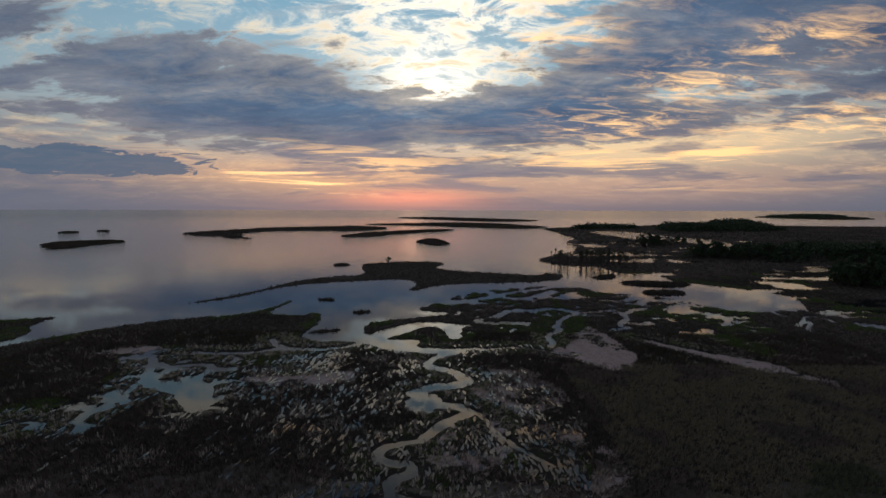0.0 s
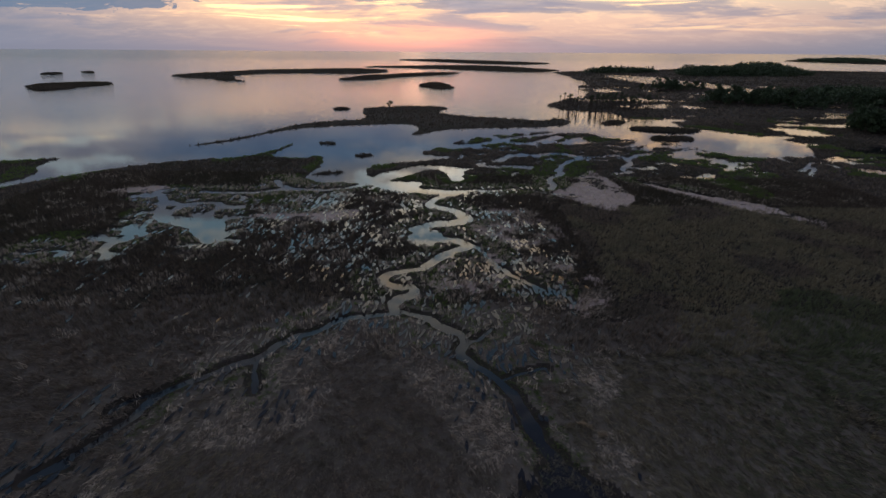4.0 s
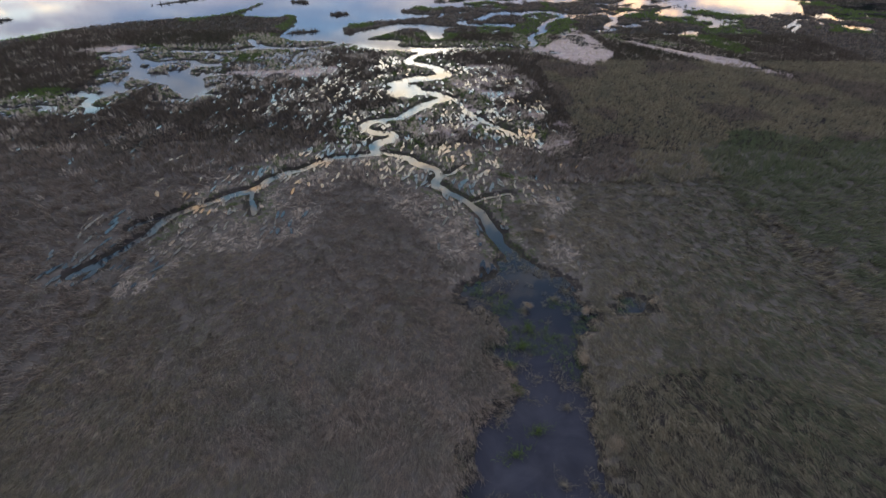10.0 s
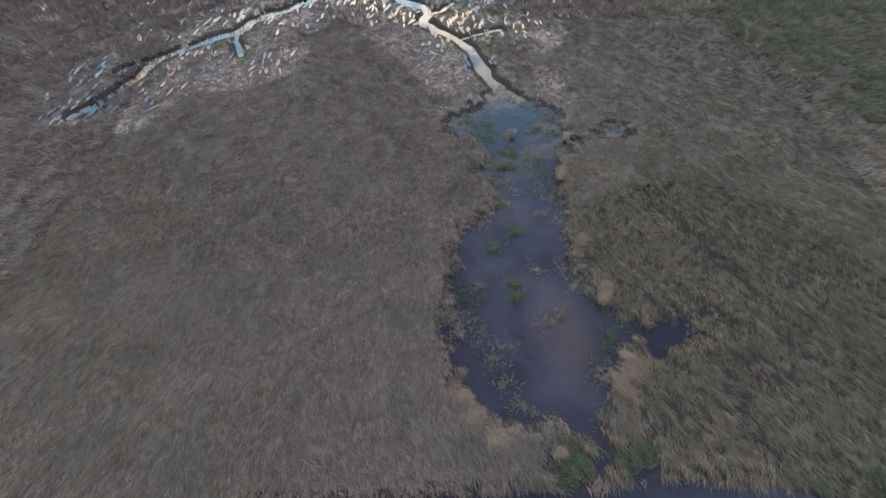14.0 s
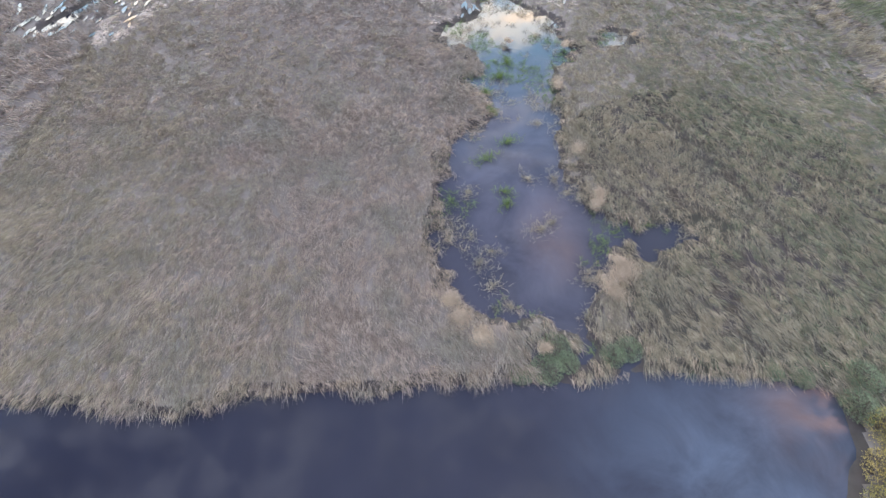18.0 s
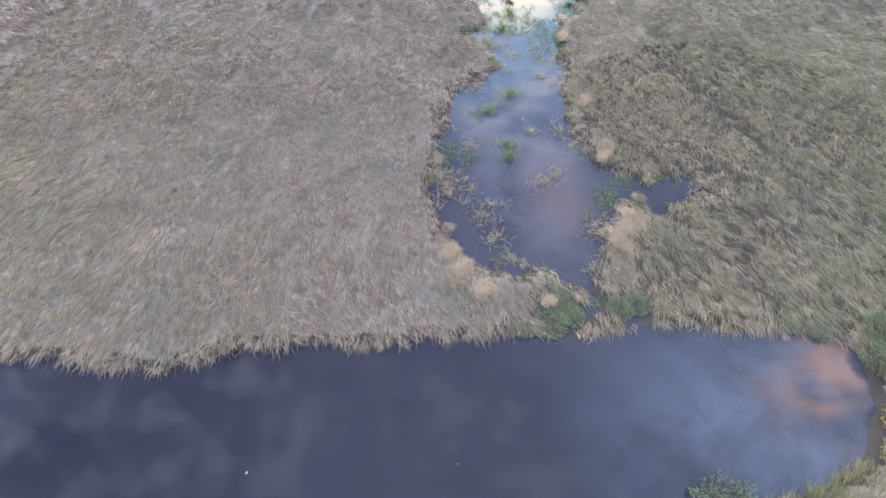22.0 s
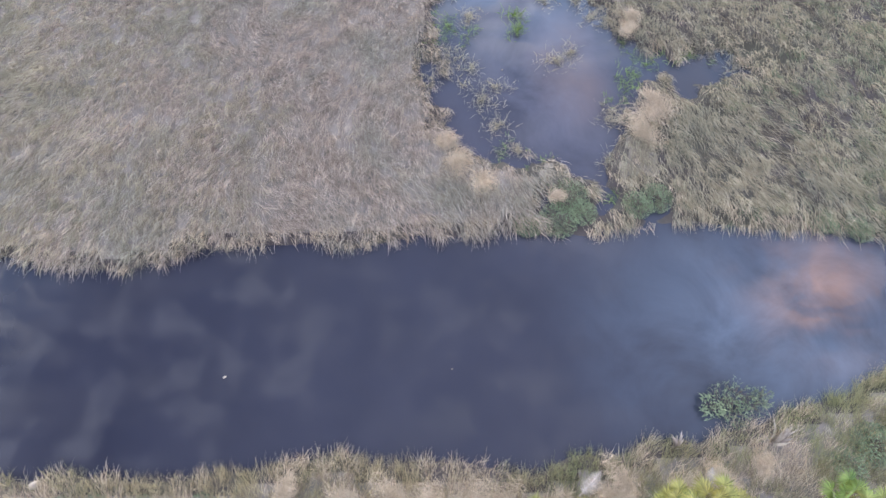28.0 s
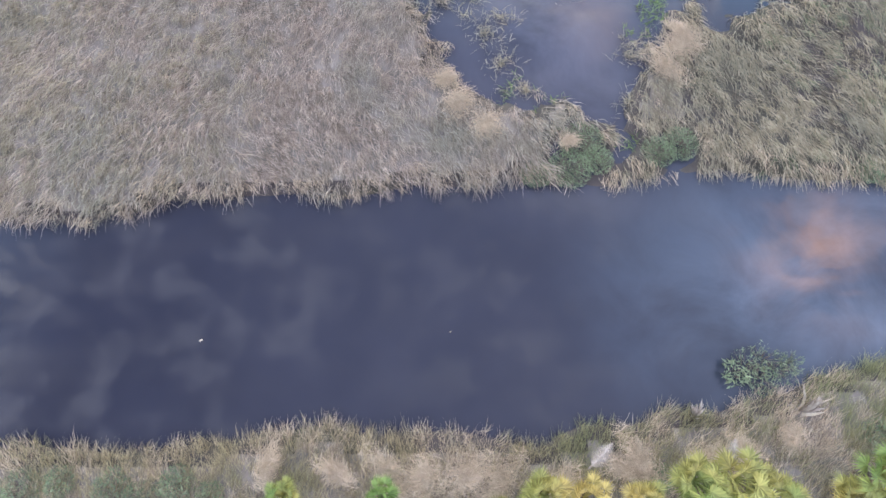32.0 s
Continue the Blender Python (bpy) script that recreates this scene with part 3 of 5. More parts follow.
# creeks: their middle line and width
CREEKS = [
    # the narrow creek and the branch to the inlet
    ([(-5.4, 41.9), (-7.2, 41.0), (-10.5, 40.5), (-12.2, 39.4), (-13.2, 37.8), (-15.4, 36.5), (-16.9, 34.9), (-18.0, 32.6), (-19.9, 31.3), (-21.7, 29.8), (-22.9, 28.7), (-24.1, 27.6), (-24.5, 26.0)], 1.05),
    ([(-24.5, 26.0), (-25.3, 23.2), (-26.2, 21.2), (-26.9, 19.8), (-28.1, 18.6)], 0.75),
    ([(-18.0, 32.6), (-17.5, 30.4), (-16.3, 28.0)], 0.6),
    ([(-24.1, 27.6), (-26.2, 26.8), (-27.0, 25.1)], 0.5),
    ([(-5.4, 41.9), (-3.8, 41.0), (-1.8, 40.6), (-1.2, 39.0), (0.9, 38.1), (1.9, 36.5), (1.3, 34.2), (2.2, 32.9), (3.4, 31.7), (5.1, 29.9), (6.1, 27.9), (6.7, 25.9), (7.3, 23.4), (8.4, 21.2)], 0.95),
    ([(1.9, 36.5), (3.5, 36.8), (4.9, 38.8)], 0.5),
    ([(5.1, 30.0), (7.0, 31.7), (9.3, 32.2)], 0.35),
    ([(-3.6, 53.6), (-6.1, 52.5), (-8.1, 51.3), (-8.5, 49.8), (-7.9, 48.4), (-6.2, 47.5), (-4.6, 48.2), (-4.0, 46.9), (-4.6, 45.4), (-6.0, 44.9), (-6.5, 43.3), (-5.6, 41.3)], 1.25),
    # the winding river
    ([(-14, 95), (-10, 92), (-5, 90), (2, 90)], 3.2),
    ([(2, 90), (-1, 88), (-4, 85), (-5, 82), (-3, 80), (0, 79), (2, 76), (3, 73)], 2.5),
    ([(3, 73), (0, 71), (-3, 71), (-6, 68)], 2.2),
    ([(-2, 64), (1, 64), (3, 62), (3, 61), (0.1, 59.0), (-1.7, 56.5), (-3.6, 53.6)], 1.7),
    ([(3, 62), (5, 60), (5.6, 57.1), (6.8, 54.1), (9.1, 50.6), (11.7, 47.7)], 0.9),
    # the side channel and its fingers, the way east
    ([(-20, 95), (-25, 90), (-33, 91), (-37, 90), (-43, 87), (-51, 88)], 2.0),
    ([(-26, 88), (-26, 84), (-26, 78)], 0.7),
    ([(-33, 91), (-36, 93), (-39, 98)], 1.6),
    ([(0, 91), (7, 92), (14, 93), (21, 90), (26, 88)], 1.0),
    # the braided pond in the west
    ([(-59, 86), (-54, 80), (-52, 74), (-51, 70), (-50, 66), (-50, 62), (-51, 61), (-50.8, 57.6)], 1.5),
    ([(-55, 82), (-52, 79), (-48, 80), (-45, 81), (-43, 79), (-43, 75), (-42, 72)], 1.7),
    ([(-51, 73), (-48, 71), (-44, 70), (-40, 67), (-37, 62)], 3.2),
    ([(-37, 62), (-38, 67), (-40, 70), (-42, 72)], 2.6),
    ([(-54.6, 56.4), (-56.9, 57.3), (-58.7, 56.3), (-61.1, 55.7)], 0.7),
    # creeks of the broken marsh
    ([(46, 130), (35, 125), (30, 121), (27, 115), (25, 110), (26, 106), (22, 102), (22, 98), (21, 93)], 1.7),
    ([(12, 120), (16, 128), (23, 128), (30, 132), (35, 126)], 3.2),
    ([(88, 135), (90, 130), (90, 123)], 1.6),
    ([(88, 116), (96, 124), (99, 122), (98, 117)], 1.4),
    ([(85, 108), (87, 112), (92, 118)], 1.2),
    ([(42, 112), (46, 119), (47, 126), (55, 132)], 1.9),
    ([(54, 144), (61, 152), (69, 158)], 4.0),
    ([(12, 159), (18, 145), (27, 149), (35, 160)], 4.0),
    ([(-3, 160), (4, 168), (10, 159), (19, 172), (31, 175), (41, 184)], 5.0),
    ([(-2, 140), (8, 143), (16, 153), (28, 163), (45, 174)], 4.0),
    ([(41, 102), (47, 96), (53, 89)], 1.0),
]
SHORES = {k: rounded(v) for k, v in dict(coast=COAST, finger=FINGER, lobe=LOBE, headland=HEADLAND, broken=BROKEN, right=RIGHT_MARSH).items()}
PONDS = [rounded(v) for v in (RIGHT_WATER, RIGHT_LAGOON, LAGOON_POOL, RIVER_POND, POOL_UPPER, POOL_LOWER, PUDDLE, POND)]
LINES = [(rounded(v, False, 1), w) for v, w in CREEKS]
NARROW = LINES[:8]
GREENS = dict(green_a=[(-61.4, 55.1), (-65, 63), (-57, 65), (-51.6, 59.9), (-55.1, 55.4)], green_b=[(-53, 84), (-39, 88), (-26, 86), (-26, 80), (-41, 79)],
              green_c=[(-11.4, 48.4), (-8.6, 49.3), (-5.8, 44.6), (-8.9, 42.3)], green_d=[(-4.2, 50.3), (1.1, 51.4), (1.1, 47.1), (-3.1, 45.4)],
              green_e=[(53, 112), (62, 109), (67, 92), (62, 85), (57, 98)], green_f=[(29, 110), (41, 128), (46, 121), (28, 98)],
              green_g=[(-21.1, 33.1), (-17.8, 37.0), (-15.2, 36.5), (-18.6, 32.7)], green_h=[(-88, 98), (-84, 101), (-82, 95), (-87, 92)])
GREEN = list(GREENS)
PINK_LEFT = [(-72, 87), (-68, 90), (-60, 92), (-58, 88), (-63, 87), (-68, 85)]
PINK_MID = [(-39, 72), (-34, 73), (-26, 70), (-21, 71), (-16, 75), (-18, 78), (-26, 75), (-33, 75)]
ZONES = {k: rounded(v) for k, v in dict(mud=MUD_STRIP, pink=PINK_MUD, pale=PALE_FLAT, wet=WET_LEFT, dark=DARK_ZONE, broken=BROKEN, pink_left=PINK_LEFT, pink_mid=PINK_MID, **GREENS).items()}


def warped(x, y):
    far, mid = np.clip((y - 120) / 150, 0, 1), np.clip((y - 30) / 60, 0, 1)
    wx = 0.5 * (value(x / 1.3, y / 1.3, 5) - 0.5) + mid * 2.2 * (fbm(x / 6, y / 6, 7) - 0.5) + far * 13 * (fbm(x / 28, y / 28, 9) - 0.5)
    wy = 0.5 * (value(x / 1.3, y / 1.3, 25) - 0.5) + mid * 2.2 * (fbm(x / 6, y / 6, 27) - 0.5) + far * 16 * (fbm(x / 28, y / 28, 29) - 0.5)
    return x + wx, y + wy


def land(x, y):
    """How far inside dry land a point lies, in metres; below 0 it is under water."""
    u, v = warped(x, y)
    h = np.maximum.reduce([dist(u, v, s, True) for s in SHORES.values()])
    ragged = 2.0 * (fbm(x / 2.1, y / 2.1, 33, 2) - 0.5) + 1.3 * (fbm(x / 0.55, y / 0.55, 37, 2) - 0.5)
    for i, p in enumerate(PONDS):
        h = np.minimum(h, -dist(u, v, p, True) + (ragged if i in (4, 5, 6) else 0.7 * ragged if i == 3 else 0))
    for line, w in LINES:
        wide = w * (0.7 + 0.6 * value(x / 5, y / 5, 3))
        h = np.minimum(h, dist(u, v, line, False) - wide / 2)
    # flooded patches in the broken marsh, small wet gaps between tussocks
    b = dist(u, v, ZONES["broken"], True)
    holes = (fbm(x / 8, y / 6, 41) - 0.34) * 16
    h = np.where((b > 0) & (y > 104), np.minimum(h, np.minimum(holes, (fbm(x / 3.6, y / 3.0, 43, 2) - 0.30) * 8)), h)
    r = (y > 120) & (y < 420) & (x > 60)
    h = np.where(r, np.minimum(h, (fbm(x / 18, y / 12, 51) - 0.365) * 45), h)
    braid = np.minimum.reduce([dist(u, v, line, False) for line, w in LINES[17:21]])
    h = np.where(braid < 6, np.minimum(h, (fbm(x / 2.4, y / 2.0, 65, 2) - 0.26 - 0.22 * np.clip(1 - braid / 6, 0, 1)) * 4), h)
    mouth = np.minimum(np.hypot(x - 8.6, y + 9.7) - 1.0, np.hypot(x - 11.9, y + 9.6) - 0.8)
    h = np.minimum(h, mouth)
    return h


def inside(x, y, zone, margin=0.0):
    u, v = warped(x, y)
    return dist(u, v, ZONES[zone], True) > margin


def height(x, y, h=None):
    h = land(x, y) if h is None else h
    return np.clip(h * 0.30, -0.7, 0.16) + np.where(h > 0, 0.08 * (value(x / 0.9, y / 0.9, 71) - 0.4), 0)


# ---- ground, water ----
rows_y = [-700.0, -400.0, -200.0, -120.0, -80.0, -60.0, -50.0]
while rows_y[-1] < 4900:
    yy = rows_y[-1]
    rows_y.append(yy + (0.33 if yy < 45 and yy > -24 else max(0.45, (yy * yy if yy > 0 else 0) / 15000) if yy < 700 else 300))
rows_y = np.array(rows_y)
us = np.linspace(-1, 1, 641)
half = np.where(rows_y < -45, 900, 52 + 1.22 * np.maximum(rows_y + 10, 0))
gx, gy = us[None, :] * half[:, None], np.repeat(rows_y[:, None], len(us), 1)
gh = land(gx.ravel(), gy.ravel())
gz = height(gx.ravel(), gy.ravel(), gh)
nr, nc = gx.shape
idx = np.arange(nr * nc).reshape(nr, nc)
quads = np.stack([idx[:-1, :-1], idx[:-1, 1:], idx[1:, 1:], idx[1:, :-1]], -1).reshape(-1, 4)
ground = new("ground", smooth(mesh_of("ground", np.stack([gx.ravel(), gy.ravel(), gz], 1), quads, MUD)))
ground.data.materials.append(MUD_PINK)
ground.data.materials.append(THATCH)
fx, fy = gx.ravel()[quads].mean(1), gy.ravel()[quads].mean(1)
dry = np.zeros(len(quads), np.int32)
near = (fy > 40) & (fy < 110) & (np.abs(fx) < 90)
sel = np.zeros(near.sum(), bool)
for zone in ("pink", "mud", "pink_left", "pink_mid"):
    sel |= inside(fx[near], fy[near], zone) & (fbm(fx[near] / 4, fy[near] / 4, 78) > 0.36)
sel |= inside(fx[near], fy[near], "pale", -3) & (fbm(fx[near] / 3, fy[near] / 3, 77) > 0.56)
dry[near] = sel
# no litter around the eastern furrows: the darker mud colour stands for their shade
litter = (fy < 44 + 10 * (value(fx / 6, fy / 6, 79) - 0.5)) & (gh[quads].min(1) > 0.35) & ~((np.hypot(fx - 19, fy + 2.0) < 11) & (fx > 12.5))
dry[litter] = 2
ground.data.polygons.foreach_set("material_index", dry)
tagged(ground, "dark wet marsh mud under the reeds and the shallow water", "ground", kind="structure")
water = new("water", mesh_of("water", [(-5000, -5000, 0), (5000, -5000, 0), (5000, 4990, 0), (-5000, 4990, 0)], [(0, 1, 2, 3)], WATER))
tagged(water, "still blue-grey sea and creek water mirroring the dusk sky", "water", kind="structure")


# ---- reeds ----
rng = np.random.default_rng(4)


def blades(x, y, z, length, width, way, lean, bend=True):
    """Leaning tapered leaves. way: the direction they lean to, lean: how far from upright (radians)."""
    n = len(x)
    base = np.stack([x, y, z], 1)
    d = np.stack([np.cos(way) * np.sin(lean), np.sin(way) * np.sin(lean), np.cos(lean)], 1)
    side = rng.normal(size=(n, 3))
    side -= (side * d).sum(1)[:, None] * d
    side /= np.linalg.norm(side, axis=1)[:, None] + 1e-9
    w, l = (width / 2)[:, None], length[:, None]
    if not bend:
        v = np.stack([base - side * w, base + side * w, base + d * l], 1).reshape(-1, 3)
        return v, np.arange(3 * n).reshape(-1, 3)
    lean2 = np.minimum(lean * 1.35 + 0.15, 1.75)
    e = np.stack([np.cos(way) * np.sin(lean2), np.sin(way) * np.sin(lean2), np.cos(lean2)], 1)
    kneed = base + d * l * 0.55
    tip = kneed + e * l * 0.45
    tip[:, 2] = np.maximum(tip[:, 2], 0.03)
    v = np.stack([base - side * w, base + side * w, kneed - side * w * 0.8, kneed + side * w * 0.8, tip], 1).reshape(-1, 3)
    o = 5 * np.arange(n)[:, None]
    return v, np.concatenate([o + np.array([[0, 1, 3]]), o + np.array([[0, 3, 2]]), o + np.array([[2, 3, 4]])])


def scatter(x0, x1, y0, y1, per_m2):
    n = int((x1 - x0) * (y1 - y0) * per_m2)
    return rng.uniform(x0, x1, n), rng.uniform(y0, y1, n)


def tufts(x, y, z, count, spread, length, width, way, lean, swing=0.5, bend=True):
    """count leaves about each point."""
    k = lambda a: np.repeat(a, count)
    n = len(x) * count
    a, r = rng.uniform(0, 6.283, n), spread * np.sqrt(rng.uniform(0, 1, n))
    return blades(k(x) + r * np.cos(a), k(y) + r * np.sin(a), k(z), k(length) * rng.uniform(0.65, 1.15, n), width * rng.uniform(0.6, 1.3, n),
                  k(way) + rng.normal(0, swing, n), np.clip(k(lean) + rng.normal(0, 0.22, n), 0, 1.5), bend)


def stuff(name, geometry, mat, label, category):
    ob = new(name, mesh_of(name, *geometry, mat))
    return tagged(ob, label, category, kind="stuff")


def field_way(x, y):
    """The way the reeds have been laid: towards the pond, swirling slowly, and to the south-east on the east side."""
    east = np.clip((x - 9) / 4, 0, 1)
    return np.radians(-76 - 14 * east) + 1.0 * (fbm(x / 7, y / 7, 81) - 0.5) + 0.8 * (value(x / 1.5, y / 1.5, 83) - 0.5)


# slivers of water standing between the tussocks, thickest on the flooded flats and beside the narrow creek
x, y = scatter(-74, 19, 17, 94, 2.6)
h = land(x, y)
by_creek = np.minimum.reduce([dist(x, y, line, False) for line, w in NARROW])
by_water = np.minimum.reduce([dist(x, y, line, False) for line, w in LINES[8:22]])
chance = 0.02 + 0.045 * np.exp(-((x + 26) / 20) ** 2 - ((y - 56) / 20) ** 2) + 0.42 * np.clip(1.25 - by_creek / 5.5, 0, 1) * (by_creek > 0.9) * np.where(x < 9, 1, 0.4)
chance = chance + 0.16 * (by_water < 5) + 0.22 * inside(x, y, "wet", -3) + 0.42 * inside(x, y, "pale", -1)
chance = chance * np.clip(3.0 * fbm(x / 3.2, y / 3.2, 66, 2) - 0.75, 0, 1.4) * ((y > 33) | (by_creek < 6))
keep = (h > 0.35) & (rng.uniform(0, 1, len(x)) < chance)
x, y, h = x[keep], y[keep], h[keep]
n = len(x)
long, slim = rng.uniform(0.6, 1.7, n) * (0.8 + y / 110), rng.uniform(0.08, 0.19, n) * (0.8 + y / 110)
aim = 1.571 + 0.5 * (fbm(x / 6, y / 6, 67) - 0.5) + rng.normal(0, 0.22, n)
ring = np.array([(-0.5, 0.0), (-0.22, -0.8), (0.15, -1.0), (0.5, -0.1), (0.25, 0.7), (-0.15, 1.0)])
along = ring[None, :, 0] * long[:, None]
across = ring[None, :, 1] * slim[:, None] * rng.uniform(0.6, 1.3, (n, 6))
px = x[:, None] + along * np.cos(aim)[:, None] - across * np.sin(aim)[:, None]
py = y[:, None] + along * np.sin(aim)[:, None] + across * np.cos(aim)[:, None]
pz = np.repeat(height(x, y, h)[:, None] + 0.10, 6, 1)
fan = np.array([(0, 1, 2), (0, 2, 3), (0, 3, 4), (0, 4, 5)])
stuff("standing_water", (np.stack([px, py, pz], -1).reshape(-1, 3), (6 * np.arange(n)[:, None, None] + fan).reshape(-1, 3)), WATER, "thin slivers of water glinting between the tussocks", "water")
SOAKED = np.zeros((960, 800), bool)
for k in np.linspace(-0.5, 0.5, 13):
    for c, ahead in ((-1.0, 0), (-0.5, 0), (0, 0), (0.5, 0), (1.0, 0), (-0.8, 0.35), (0, 0.35), (0.8, 0.35), (-0.8, -0.35), (0, -0.35), (0.8, -0.35), (-0.5, 0.65), (0.5, 0.65)):
        gi, gj = ((x + k * long * np.cos(aim) + c * slim + 75) * 10).astype(int), ((y + k * long * np.sin(aim) + ahead - 15) * 10).astype(int)
        SOAKED[np.clip(gi, 0, 959), np.clip(gj, 0, 799)] = True


def soaked(x, y):
    """Whether a point lies in or just before one of the slivers of water."""
    gi, gj = ((x + 75) * 10).astype(int), ((y - 15) * 10).astype(int)
    return SOAKED[np.clip(gi, 0, 959), np.clip(gj, 0, 799)] & (gi >= 0) & (gi < 960) & (gj >= 0) & (gj < 800)


# near reed beds, on either side of the inlet
x, y = scatter(-24, 33, -12.4, 40, 25)
h = land(x, y)
bare = np.minimum(np.hypot(x - 8.6, y + 9.7) - 1.2, np.hypot(x - 11.9, y + 9.6) - 0.9)
keep = (h > 0.03) & ~soaked(x, y) & (bare > 0.4 * (value(x * 2, y * 2, 89) - 0.5)) & (y < 36 + 12 * (fbm(x / 6, y / 6, 87) - 0.5)) & (rng.uniform(0, 1, len(x)) < np.clip(1.0 - (y - 3) / 30, 0.55, 1))
x, y, h = x[keep], y[keep], h[keep]
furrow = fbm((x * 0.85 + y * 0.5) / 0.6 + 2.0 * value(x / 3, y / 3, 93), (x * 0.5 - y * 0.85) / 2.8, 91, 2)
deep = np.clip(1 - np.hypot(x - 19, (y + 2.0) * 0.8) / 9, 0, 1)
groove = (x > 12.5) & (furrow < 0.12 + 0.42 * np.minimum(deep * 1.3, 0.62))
keep = ~groove | (rng.uniform(0, 1, len(x)) < 0.6)
x, y, h, groove = x[keep], y[keep], h[keep], groove[keep]
z, way = height(x, y, h), field_way(x, y)
lean = 1.12 + 0.4 * (fbm(x / 3, y / 3, 95) - 0.5) + 0.15 * (x > 11)
length = 0.66 + 0.35 * (fbm(x / 5, y / 5, 97) - 0.5)
length = np.where((y > 16) & (np.minimum.reduce([dist(x, y, line, False) for line, w in NARROW]) < 7), np.clip(0.10 + 0.22 * h, 0.12, 0.6), length)
length = np.where(groove, length * 0.85, length)
pick = rng.uniform(0, 1, len(x))
by_creek = np.minimum.reduce([dist(x, y, line, False) for line, w in NARROW])
# reeds by the narrow creek, coloured white to stand in for water glints
flooded = (y > 16) & (by_creek < 6.5) & (by_creek > 1.3) & (rng.uniform(0, 1, len(x)) < 0.8 * np.clip(2.2 * fbm(x / 2.2, y / 2.2, 86) - 0.6, 0, 1))
edge = (h < 0.8) & (pick < np.where(y < -9, 0.8, 0.6) * fbm(x / 2.2, y / 2.2, 90)) & ~flooded
sedge = ~edge & ~flooded & (y > 19) & (by_creek < 2.2) & (fbm(x / 4, y / 4, 85) > 0.22)
brown = ~edge & ~sedge & ~flooded & (x < 9.5) & (pick < np.clip((y - 8) / 34, 0, 0.8))
olive = ~edge & ~sedge & ~flooded & ~brown & (x < 9.5) & (rng.uniform(0, 1, len(x)) < np.clip(-0.02 - (x + 2) / 26 + 1.2 * (fbm(x / 5, y / 5, 84) - 0.5), 0, 0.8))
# furrow blades take the dark rush colour in place of shadowed gaps between tufts
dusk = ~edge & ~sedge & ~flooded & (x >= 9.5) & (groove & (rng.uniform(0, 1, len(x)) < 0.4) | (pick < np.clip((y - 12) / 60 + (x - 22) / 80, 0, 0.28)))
rushy = (x > 13) & ~edge & ~sedge & ~flooded & ~dusk & (rng.uniform(0, 1, len(x)) < np.clip((x - 14) / 24 + 0.8 * (fbm(x / 6, y / 6, 82) - 0.5), 0, 0.6))
for sel, name, mat, label in ((rushy, "rush_bed", RUSH_GREEN, "green rush mixed through the eastern reed bed"), (sedge, "sedge_bank", REED_GREEN, "green sedge lining the narrow creek"), ((x < 9.5) & ~edge & ~brown & ~sedge & ~flooded & ~olive, "reed_bed", REED, "dry grey-tan reed bed beside the inlet"),
                              (olive, "reed_bed", REED_OLIVE, "olive-tinged reeds mixed through the dry bed"), (flooded, "reed_fringe", REED_WHITE, "whitened flooded reeds along the narrow creek, standing in for water glints"),
                              ((x >= 9.5) & ~edge & ~dusk & ~sedge & ~flooded & ~rushy, "reed_bed", REED_OLIVE, "olive-tan reed bed combed flat by the wind"),
                              (brown, "reed_bed", REED_BROWN, "brown reeds towards the middle marsh"), (dusk, "rush_bed", REED_DARK, "darker rush mixed into the reed bed, and dark blades for the furrows' shade"),
                              (edge, "reed_fringe", REED_PALE, "pale dry reeds leaning over the water's edge")):
    for close in (True, False):
        row = sel & ((y < 4) == close)
        if row.any():
            stuff(name, tufts(x[row], y[row], z[row], 10 if close else 8, 0.19, length[row] * (0.75 if mat is REED_PALE else 1.0), 0.0165 if close else 0.027, way[row], lean[row], 0.38), mat, label, "reeds")

# the reed beds further out on both sides
x, y = scatter(-78, 62, -12.4, 40, 6)
keep = ((x < -23.6) | (x > 32.6)) & ~soaked(x, y) & (y < 36 + 12 * (fbm(x / 6, y / 6, 87) - 0.5))
x, y = x[keep], y[keep]
h = land(x, y)
keep = h > 0.15
x, y, h = x[keep], y[keep], h[keep]
z, way = height(x, y, h), field_way(x, y)
pick = rng.uniform(0, 1, len(x))
rush = inside(x, y, "dark", 5 * (value(x / 2, y / 2, 88) - 0.3))
dark = ~rush & (x > 0) & (pick < np.clip((y - 5) / 60, 0, 0.4))
brown = (x < 0) & (pick < np.clip((y + 6) / 34, 0, 0.85))
for sel, name, mat, label in (((x < 0) & ~brown, "reed_bed", REED, "dry grey-tan reed bed in the outer marsh"), ((x > 0) & ~dark & ~rush, "reed_bed", REED_OLIVE, "olive reed bed in the outer marsh"), (rush, "rush_bed", RUSH_GREEN, "smooth dark green rush bed"),
                              (brown, "reed_bed", REED_BROWN, "brown reeds in the outer marsh"), (dark, "rush_bed", REED_DARK, "dark brown rush in the outer marsh")):
    n = sel.sum()
    stuff(name, tufts(x[sel], y[sel], z[sel], 7, 0.32, np.full(n, 0.85), 0.05, way[sel], np.full(n, 0.75)), mat, label, "reeds")

# the middle marsh
x, y = scatter(-85, 85, 26, 104, 8)
keep = (np.abs(x) < 40 + 0.85 * y) & (y > 35 + 12 * (fbm(x / 6, y / 6, 87) - 0.5))
x, y = x[keep], y[keep]
h = land(x, y)
mud = inside(x, y, "pink") | inside(x, y, "mud") | inside(x, y, "pink_left") | inside(x, y, "pink_mid")
keep = (h > 0.1) & ~soaked(x, y) & ~(mud & (rng.uniform(0, 1, len(x)) < 0.85))
x, y, h, mud = x[keep], y[keep], h[keep], mud[keep]
z, way = height(x, y, h), field_way(x, y)
pick = rng.uniform(0, 1, len(x))
tone = fbm(x / 11, y / 11, 101)
